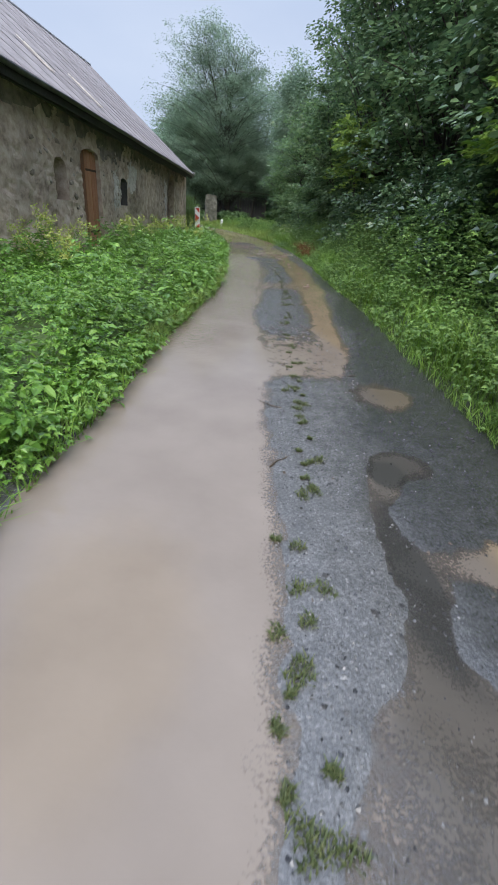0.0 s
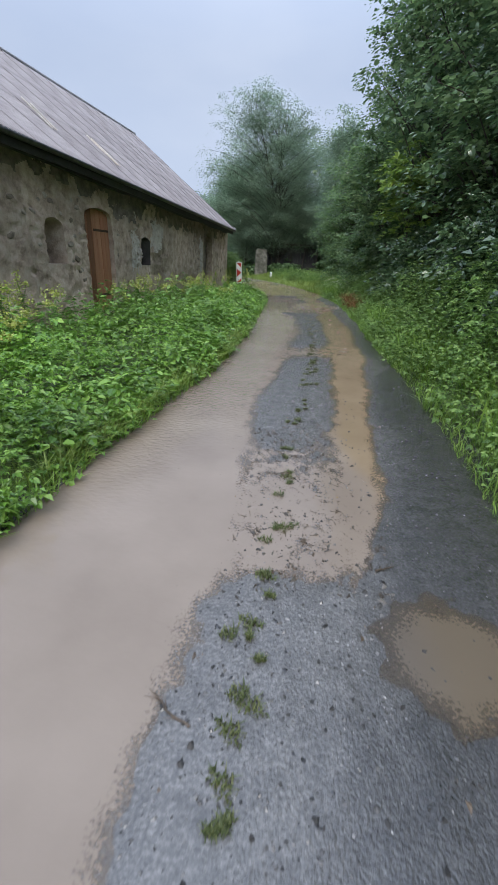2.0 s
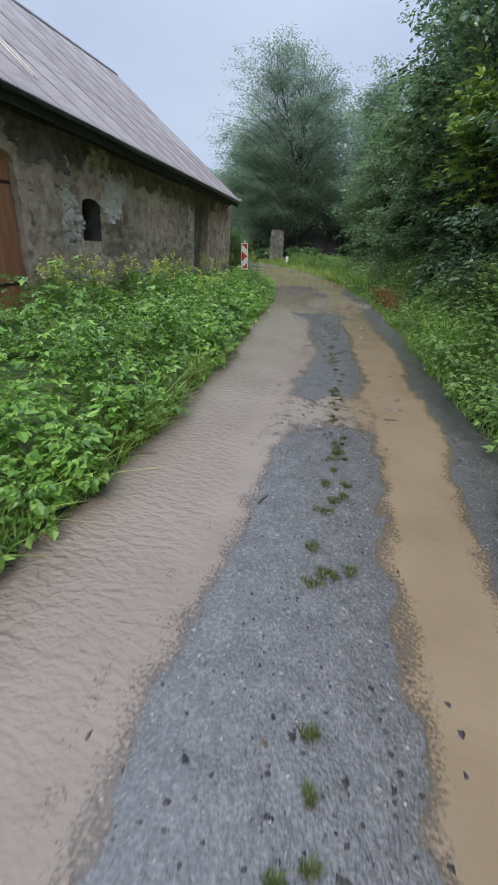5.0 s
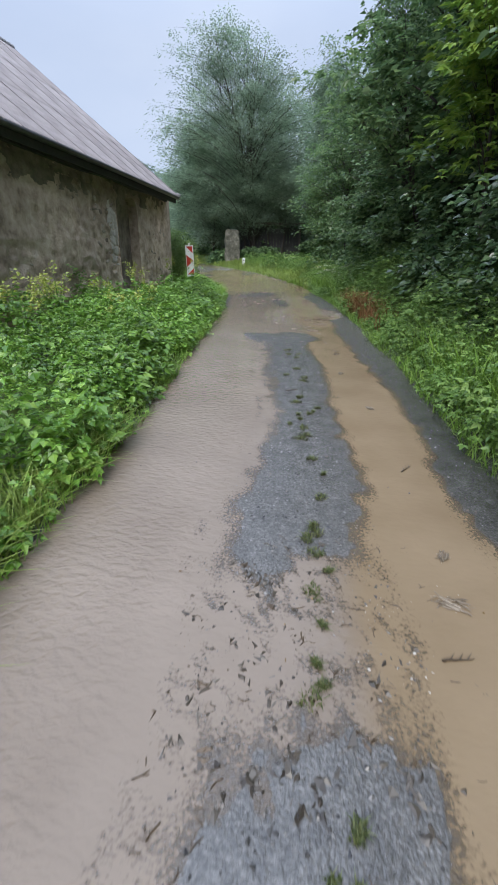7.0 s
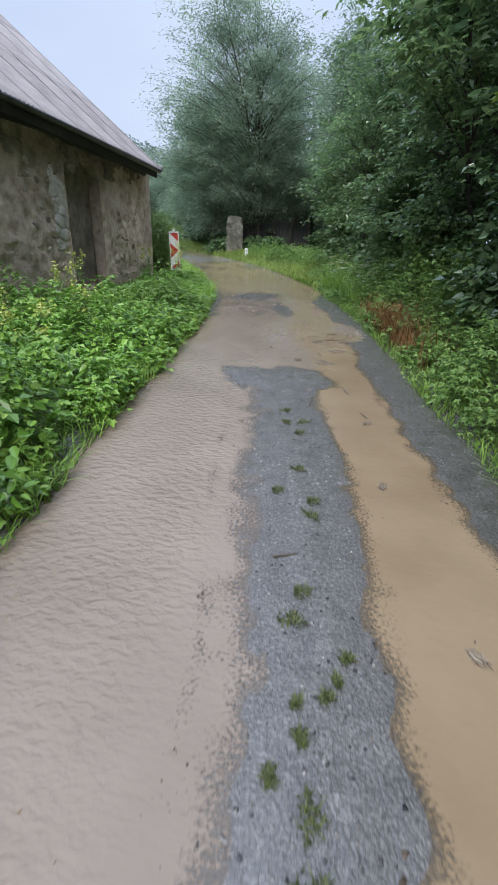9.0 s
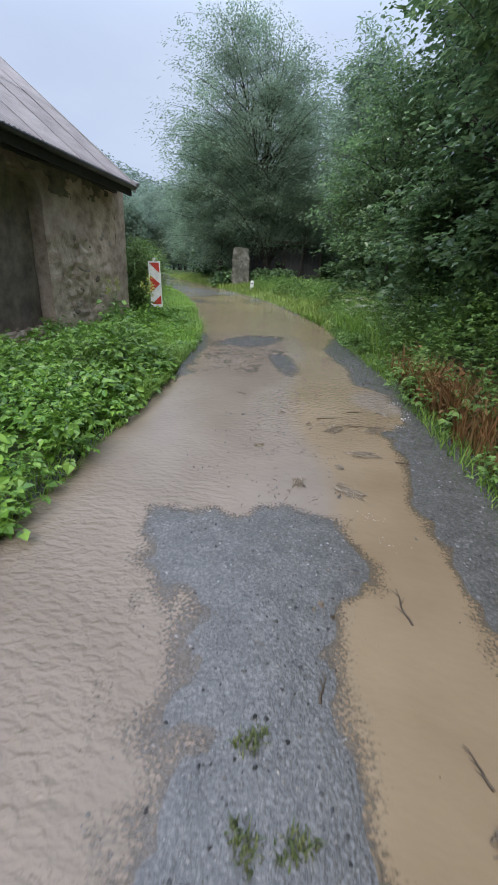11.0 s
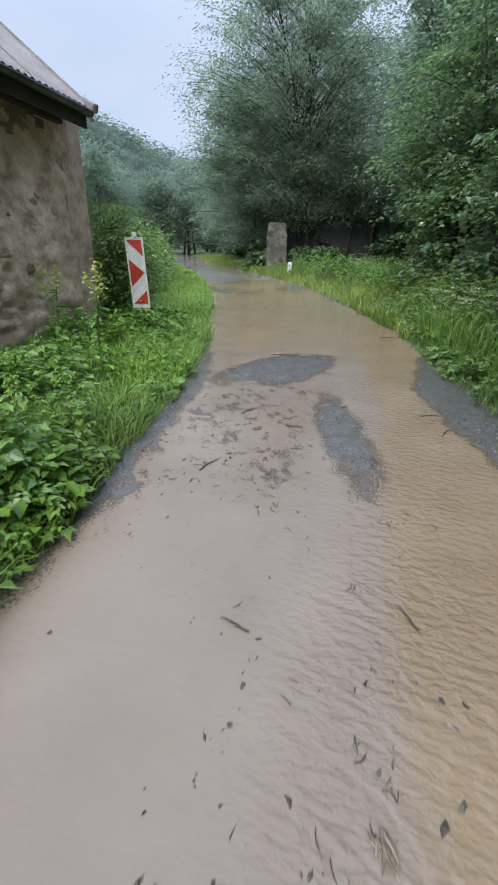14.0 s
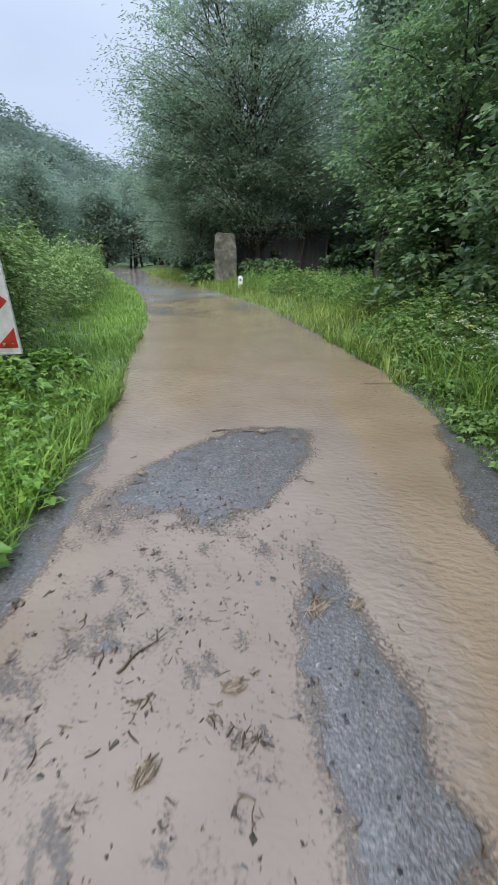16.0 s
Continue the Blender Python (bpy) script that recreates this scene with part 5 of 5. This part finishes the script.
# ---- yellow-flowered mustard along the barn ----
def mustard(seed, h):
    rng = np.random.default_rng(seed)
    ob = thing("wild_mustard", "tall wild mustard with pale yellow flower heads", "plant", "mustard along the barn wall")
    t = np.linspace(0, 1, 8)[:, None]
    lean = np.array([rng.normal(0, 0.08), rng.normal(0, 0.08), 0])
    main = np.array([0, 0, h]) * t + lean * t ** 2
    paths, tips = [(main, 0.008 * (1.15 - t[:, 0] * 0.8))], [main[-1]]
    for k in range(4):
        q = rng.uniform(0.5, 0.85)
        s = np.array([0, 0, h * q]) + lean * q * q
        a = rng.uniform(0, 6.28)
        e = s + np.array([math.cos(a) * 0.14, math.sin(a) * 0.14, h * rng.uniform(0.14, 0.3)])
        paths.append((s + (e - s) * t ** 0.8, 0.005 * (1.1 - t[:, 0] * 0.7)))
        tips.append(e)
    part("stem", np_mesh("stem", *tubes(paths, 5), M_stem, flat=False), None, ob)
    n = 26
    q = rng.uniform(0.08, 0.8, n)
    P = np.stack([0 * q, 0 * q, q * h], 1) + lean * (q ** 2)[:, None]
    D = rng_dirs(rng, n, -0.3, 0.5)
    L = (0.20 - 0.12 * q) * rng.uniform(0.8, 1.2, n)
    part("foliage", np_mesh("foliage", *leaves(P, D, np.array([0, 0, 1.0]) + 0 * P, L, L * 0.45, 0.3), M_weed), None, ob)
    for tip in tips:
        m = 26
        P = tip + rng.normal(0, 1, (m, 3)) * np.array([0.034, 0.034, 0.036])
        part("flower_head", np_mesh("flower_head", *leaves(P, rng_dirs(rng, m, -0.2, 0.8), rng_dirs(rng, m, 0.2, 1), rng.uniform(0.03, 0.05, m), 0.028, 0.1, True), M_flower), None, ob)["kind"] = "stuff"
    return ob


mrng = random.Random(4)
kinds = [mustard(400 + k, h) for k, h in enumerate((0.68, 0.82, 0.95, 1.12))]
first = [True] * 4
for k in range(40):
    yy = mrng.uniform(4.5, 25.0)
    wx = -3.35 - 0.068 * (25.35 - yy)
    xx = wx + 0.4 + mrng.random() * 1.8
    j = mrng.randrange(4)
    m = pose(xx, yy, float(bank(np.array(xx), np.array(yy))) - 0.01, 0, 0, mrng.uniform(0, 360))
    if first[j]:
        kinds[j].matrix_basis, first[j] = m, False
    else:
        copy_thing(kinds[j], m)

# cream umbels along the right verge near the bend
def umbels(rng, n, y0, y1, name, material, label):
    y = rng.uniform(y0, y1, n)
    x = edge_right(y) + 0.35 + np.abs(rng.normal(0, 0.8, n))
    head = np.stack([x, y, bank(x, y) + rng.uniform(0.45, 0.95, n)], 1)
    P = np.repeat(head, 16, 0) + rng.normal(0, 1, (n * 16, 3)) * np.array([0.04, 0.04, 0.012])
    stuff(name, leaves(P, rng_dirs(rng, len(P), -0.2, 0.4), np.array([0, 0, 1.0]) + rng.normal(0, 0.3, P.shape), 0.026, 0.022, 0.1, True), material, label, "flowers")


frng = np.random.default_rng(17)
umbels(frng, 90, 23.5, 28.5, "cream_umbels", M_cream, "cream umbel flower heads among the weeds")
umbels(frng, 70, 26, 35, "meadow_flowers", M_flower, "pale yellow-green flower heads among the weeds")


# ---- on the road: tufts, stones, twigs, straw ----
def tuft(seed, size):
    rng = np.random.default_rng(seed)
    n = 90
    px, py = np.clip(rng.normal(0, 1, (2, n)), -1.6, 1.6) * np.array([[size * 0.32], [size * 0.5]])
    v, f = blades(rng, px, py, rng.uniform(0.01, 0.03, n), 0.003, 1.6, np.zeros(n))
    return np_mesh("grass_tuft", v, f, M_tuft)


tufts = [tuft(500 + k, 0.022 + 0.016 * k) for k in range(4)]
trng = random.Random(8)
for k in range(110):
    yy = 0.4 + 16.4 * trng.random() ** 1.25
    xx = float(np.interp(yy, [0, 0.9, 1.5, 2.3, 3.3, 6, 10, 13.5, 17], [0.28, 0.33, 0.42, 0.54, 0.64, 0.74, 0.98, 1.02, 0.92])) + trng.gauss(0, 0.055)
    ob = new("grass_tuft", tufts[trng.randrange(4)])
    ob.matrix_world = pose(xx, yy, max(-0.004, float(road_z(np.array(xx), np.array(yy)))) - 0.002, 0, 0, trng.uniform(0, 360))
    tagged(ob, "small wet grass tuft growing between the ruts", "grass tuft", "tufts on the middle strip")


def stones(rng, px, py, size, sink=0.35, stretch=1.0, rough=0.17):
    """Small angular stones bedded in the surface."""
    n = len(px)
    k = 5
    ring = np.arange(k) * 2 * np.pi / k
    o = np.concatenate([np.stack([np.cos(ring), np.sin(ring), 0 * ring - 0.2], 1), [[0, 0, 0.75]]])
    v = o[None] * (size[:, None, None] * rng.uniform(0.55, 1.3, (n, k + 1, 1))) + rng.normal(0, rough, (n, k + 1, 3)) * size[:, None, None]
    v[..., 1] *= stretch
    a = rng.uniform(0, 6.28, n) if stretch == 1 else rng.normal(0, 0.5, n)
    c, s = np.cos(a)[:, None], np.sin(a)[:, None]
    vx, vy = v[..., 0] * c - v[..., 1] * s, v[..., 0] * s + v[..., 1] * c
    z = np.maximum(road_z(px, py), -0.004)[:, None] + v[..., 2] * 0.75 + size[:, None] * sink
    v = np.stack([vx + px[:, None], vy + py[:, None], z], -1).reshape(-1, 3)
    b = np.arange(n)[:, None] * (k + 1)
    tri = np.concatenate([b + [q, (q + 1) % k, k] for q in range(k)], 1)
    return v, tri.reshape(-1, 3)


grng = np.random.default_rng(21)
n = 52000
y = 0.2 + 25 * grng.uniform(0, 1, n) ** 1.2
x = edge_left(y) + (edge_right(y) + 0.05 - edge_left(y)) * grng.uniform(0, 1, n)
dry = (dryness(x, y) > -0.01) | ((shallow(x, y) > 0.5) & (grng.uniform(0, 1, n) < 0.12))
dry &= grng.uniform(0, 1, n) > 0.88 * basalt(x, y)
x, y = x[dry], y[dry]
stuff("road_gravel", stones(grng, x, y, 0.003 + 0.009 * grng.uniform(0, 1, len(x)) ** 2.4, 0.15), M_gravel, "loose wet grey gravel pressed into the track", "gravel")
n = 26000
y = grng.uniform(1.0, 25.5, n)
x = edge_left(y) + 0.3 + (edge_right(y) - edge_left(y) - 0.4) * grng.uniform(0, 1, n)
hub = (1700 * grng.uniform(0, 1, n) ** 1.6).astype(int)
y, x = y[hub] + grng.normal(0, 0.035, n), x[hub] + grng.normal(0, 0.025, n)
ok = ((np.abs(dryness(x, y)) < 0.1) & (grng.uniform(0, 1, n) < 0.15)) | (shallow(x, y) > 0.45) | (grng.uniform(0, 1, n) < 0.02 + 0.1 * smooth(17.5, 18.5, y) * smooth(1.3, 0.9, x))
x, y = x[ok], y[ok]
stuff("mud_clods", stones(grng, x, y, 0.0028 + 0.010 * grng.uniform(0, 1, len(x)) ** 4, 0.15, 1.7, 0.42), M_twig, "dark mud clods and bark bits washed onto the track", "clods")
# scraps stranded where the bed comes up to the surface
for cnt, x0, x1, y0, y1 in ((1500, 0.38, 1.38, 4.3, 6.7), (800, 0.4, 1.4, 10.3, 11.5), (1100, -0.9, 0.42, 21.6, 24.2), (500, 0.1, 1.3, 18.0, 20.6)):
    hub = (cnt // 5 * grng.uniform(0, 1, cnt) ** 1.4).astype(int)
    hx, hy = grng.uniform(x0, x1, cnt), grng.uniform(y0, y1, cnt)
    x, y = hx[hub] + grng.normal(0, 0.016, cnt), hy[hub] + grng.normal(0, 0.024, cnt)
    stuff("stranded_scraps", stones(grng, x, y, 0.0035 + 0.012 * grng.uniform(0, 1, cnt) ** 2.2, 0.1, 1.8, 0.4), M_scrap, "dark bark scraps and clods stranded in the shallows", "debris")
y = grng.uniform(0.8, 8.0, 1300)
x = grng.uniform(0.4, 2.25, 1300)
stuff("dark_pebbles", stones(grng, x, y, 0.004 + 0.014 * grng.uniform(0, 1, 1300) ** 3, 0.25), M_rubber, "black wet pebbles scattered over the track", "pebbles")
n = 1200
y = grng.uniform(5.0, 26.0, n)
x = edge_left(y) + 0.3 + (edge_right(y) - edge_left(y) - 0.4) * grng.uniform(0, 1, n)
ok = (shallow(x, y) > 0.3) | (grng.uniform(0, 1, n) < 0.1)
x, y = x[ok], y[ok]
P = np.stack([x, y, np.maximum(road_z(x, y), 0.0) + 0.003], 1)
v, f = leaves(P, rng_dirs(grng, len(P), -0.1, 0.12), np.array([0, 0, 1.0]) + grng.normal(0, 0.2, P.shape), 0.006 + 0.03 * grng.uniform(0, 1, len(P)) ** 4, 0.004 + 0.014 * grng.uniform(0, 1, len(P)) ** 3, 0.5, True)
stuff("leaf_litter", (v, f), M_leaf_litter, "brown and yellow dead leaves drifting on the water", "leaves")

# bark and leaf bits carried down the flooded stretch
brng = np.random.default_rng(61)
n = 800
hy = brng.uniform(16.8, 24.5, 210)
hx = np.interp(hy, [16.8, 18, 19.5, 21, 23, 24.5], [1.05, 1.0, 0.95, 0.75, 0.25, 0.0]) + brng.normal(0, 0.36, 210)
pk = (210 * brng.uniform(0, 1, n) ** 1.8).astype(int)
y, x = hy[pk] + brng.normal(0, 0.035, n), hx[pk] + brng.normal(0, 0.02, n)
hub_dir = brng.uniform(0, 6.28, 400)


def debris(rng, x, y, hub, sizes):
    """Bent scraps of bark and stalk lying in tangles."""
    m = len(x)
    a = hub_dir[hub % 400] + rng.normal(0, 0.7, m)
    t = np.linspace(-0.5, 0.5, 4)
    L, bend = sizes, rng.normal(0, 0.6, m)
    px = x[:, None] + np.cos(a)[:, None] * t * L[:, None] - np.sin(a)[:, None] * bend[:, None] * t ** 2 * L[:, None]
    py = y[:, None] + np.sin(a)[:, None] * t * L[:, None] + np.cos(a)[:, None] * bend[:, None] * t ** 2 * L[:, None]
    pz = (np.maximum(road_z(x, y), 0) + rng.uniform(0.001, 0.007, m))[:, None] + 0 * t
    r = 0.0012 + L * rng.uniform(0.01, 0.055, m)
    P = np.stack([px, py, pz], -1)
    return tubes([(P[k], r[k] * np.array([0.3, 1.0, 0.6, 0.9])) for k in range(m)], 4)


stuff("bark_bits", debris(brng, x, y, pk, 0.005 + 0.05 * brng.uniform(0, 1, n) ** 4), M_twig, "dark bark bits and rotten stalks carried by the water", "debris")
hy = np.concatenate([brng.uniform(4.3, 7.0, 130), brng.uniform(10.2, 11.7, 70), brng.uniform(21.5, 25.3, 200)])
hx = np.concatenate([brng.uniform(0.35, 1.15, 130), brng.uniform(0.4, 1.6, 70), brng.uniform(-0.95, 0.5, 200)])
pk = (400 * brng.uniform(0, 1, 1700) ** 1.5).astype(int)
pk = (pk * 37) % 400
y, x = hy[pk] + brng.normal(0, 0.022, 1700), hx[pk] + brng.normal(0, 0.016, 1700)
stuff("stalk_bits", debris(brng, x, y, pk, 0.006 + 0.055 * brng.uniform(0, 1, 1700) ** 4), M_twig, "dark stalk scraps stranded in the shallow mud", "debris")


def straw_mesh(seed, r, n=46):
    """A flat raft of broken straw, combed one way by the current."""
    rng = np.random.default_rng(seed)
    paths = []
    for k in range(n):
        a = rng.normal(0.0, 0.42) if k % 6 else rng.uniform(0, 3.1)
        c = np.clip(rng.normal(0, 1, 2), -1.7, 1.7) * np.array([r * 0.5, r * 0.3])
        L = r * rng.uniform(0.3, 1.5)
        t = np.linspace(-0.5, 0.5, 4)[:, None]
        d = np.array([math.cos(a), math.sin(a), rng.normal(0, 0.06)])
        p = np.array([*c, rng.uniform(0.001, 0.014)]) + d * t * L + np.array([-d[1], d[0], 0]) * rng.normal(0, 0.4) * (t ** 2) * L
        paths.append((p, rng.uniform(0.0012, 0.0045) * np.array([0.7, 1.0, 0.9, 0.5])))
    return np_mesh("straw_clump", *tubes(paths, 4), M_straw)


straws = []
for k, r in enumerate((0.045, 0.075, 0.12)):
    raft = thing("straw_clump", "tangled clump of wet straw and twigs on the flooded track", "straw", "straw washed onto the track")
    part("straw", straw_mesh(600 + k, r), None, raft)["kind"] = "stuff"
    straws.append(raft)
laid = set()
srng = random.Random(12)
spots = [(1.61, 11.26, 1), (1.7, 11.6, 0), (1.30, 19.56, 2), (1.72, 19.67, 2), (1.55, 19.0, 2), (1.33, 18.3, 2), (0.97, 18.37, 1), (1.3, 18.7, 0), (0.42, 23.3, 1), (0.6, 23.35, 0), (0.12, 22.9, 0), (-0.1, 22.6, 0), (0.05, 25.32, 1), (-0.35, 25.3, 0), (0.3, 25.2, 0), (0.0, 22.2, 0), (0.6, 19.0, 0), (0.75, 20.0, 0), (1.6, 16.3, 0), (1.55, 15.2, 0), (1.7, 13.9, 0), (-0.75, 24.4, 0), (1.9, 20.2, 1)]
for sx, sy, k in spots:
    m = pose(sx, sy, max(0.0, float(road_z(np.array(sx), np.array(sy)))), 0, 0, srng.uniform(0, 360))
    if k in laid:
        copy_thing(straws[k], m)
    else:
        straws[k].matrix_basis = m
        laid.add(k)


def twig_mesh(seed, L):
    rng = np.random.default_rng(seed)
    t = np.linspace(0, 1, 9)[:, None]
    p = np.array([L, 0, 0]) * (t - 0.5) + np.cumsum(rng.normal(0, 1, (9, 1)), 0) * np.array([0, 0.028 * L, 0]) + np.array([0, 0, 0.006])
    paths = [(p, 0.0055 * (1.2 - t[:, 0]))]
    for k in (2, 4, 6):
        e = p[k] + np.array([0.2 * L, rng.choice([-1, 1]) * 0.16 * L, 0.01])
        tt = np.linspace(0, 1, 4)[:, None]
        paths.append((p[k] + (e - p[k]) * tt, 0.0035 * (1.1 - tt[:, 0])))
    return np_mesh("twig", *tubes(paths, 5), M_twig, flat=False)


twigs = [twig_mesh(620 + k, L) for k, L in enumerate((0.14, 0.24, 0.4))]
tspots = [(1.34, 27.1, 2, 10), (1.48, 22.96, 1, 60), (1.41, 23.31, 1, 20), (0.34, 3.6, 1, 150), (0.37, 2.6, 1, 50), (-0.25, 23.0, 1, 60), (1.55, 10.95, 0, 10), (1.1, 16.7, 0, 80), (0.9, 14.4, 0, 20), (1.9, 21.6, 1, 40), (1.85, 18.9, 0, 0), (0.5, 9.2, 0, 70), (-0.45, 9.6, 0, 20), (1.6, 20.2, 1, 10), (0.2, 20.6, 0, 160), (1.35, 4.6, 0, 30), (1.75, 12.6, 0, 50), (1.5, 17.2, 1, 100), (1.6, 16.5, 0, 110), (1.25, 19.9, 1, 20), (1.62, 19.75, 2, 5), (0.9, 20.8, 0, 120), (-0.3, 21.9, 1, 70), (0.05, 25.33, 2, 8), (-0.3, 25.28, 1, 20)]
for sx, sy, k, a in tspots:
    ob = new("twig", twigs[k])
    ob.matrix_world = pose(sx, sy, max(0.0, float(road_z(np.array(sx), np.array(sy)))), 0, 0, a)
    tagged(ob, "thin wet brown twig lying on the track", "twig", "twigs on the track")

# scum and foam where the water turns round the debris
frng2 = np.random.default_rng(44)
hubs = np.array([(2.05, 20.15), (2.1, 20.4), (1.95, 19.85), (1.74, 19.72), (1.66, 19.6), (1.32, 19.6), (1.55, 19.05), (1.62, 11.3), (1.35, 10.9), (1.3, 11.2), (1.45, 18.0), (1.33, 18.35), (2.1, 20.7), (1.5, 17.7)])
pk = frng2.integers(0, len(hubs), 1100)
x, y = hubs[pk, 0] + frng2.normal(0, 0.06, 1100), hubs[pk, 1] + frng2.normal(0, 0.05, 1100)
stuff("foam", stones(frng2, x, y, 0.0022 + 0.006 * frng2.uniform(0, 1, 1100) ** 2.5, 0.35), M_foam, "dirty white foam flecks round the debris", "foam")
# exposed stones in the barn wall
qrng = random.Random(31)
stone_me = []
for k in range(6):
    bm = bmesh.new()
    bmesh.ops.create_icosphere(bm, subdivisions=1, radius=1)
    for q in bm.verts:
        q.co *= 0.85 + 0.35 * noise.noise(q.co * 1.7 + Vector((k * 3.1, 0, 0)))
    me = bpy.data.meshes.new("stone")
    bm.to_mesh(me)
    bm.free()
    me.materials.append(M_stone)
    stone_me.append(me)
placed = 0
while placed < 120:
    s, z = qrng.uniform(0.3, 19), qrng.uniform(0.25, 2.75)
    chip = float(fractal(np.array(s * 0.7), np.array(z * 0.9), 53, 3))
    near_door = any(abs(s - e) < 0.35 for e in (11.7, 12.9, 13.65, 14.4, 10.1))
    if (chip < 0.1 and not near_door) or any(o[0] - 0.14 < s < o[1] + 0.14 and o[2] - 0.1 < z < o[3] + o[4] + 0.1 for o in OPEN):
        continue
    ob = new("stone", stone_me[placed % 6])
    ob.parent = front
    ob.matrix_world = Matrix.Translation(barn(np.array(s), np.array(float(wall_relief(np.array(s), np.array(z))) - 0.012), np.array(z))) @ pose(0, 0, 0, 0, 0, -3.9) @ Matrix.Diagonal((0.035, qrng.uniform(0.05, 0.15), qrng.uniform(0.035, 0.085), 1)) @ pose(0, 0, 0, qrng.uniform(-25, 25), 0, 0)
    placed += 1

# rubble at the foot of the blocked doorway
heap = thing("rubble_heap", "pale broken rubble heaped at the blocked doorway", "rubble")
for k in range(70):
    s, u = qrng.gauss(3.35, 0.5), 0.08 + abs(qrng.gauss(0, 0.22))
    w = qrng.uniform(0.04, 0.10)
    p = barn(np.array(s), np.array(u), np.array(0.0))
    z = float(bank(p[0:1], p[1:2])[0]) + max(0, 0.34 - 0.55 * u - 0.22 * abs(s - 3.35)) * qrng.random()
    ob = new("stone", stone_me[k % 6])
    ob.parent = heap
    ob.matrix_world = Matrix.Translation((p[0], p[1], z + w * 0.3)) @ pose(0, 0, 0, qrng.uniform(0, 90), qrng.uniform(0, 90), qrng.uniform(0, 360)) @ Matrix.Diagonal((w, w * 0.8, w * 0.6, 1))
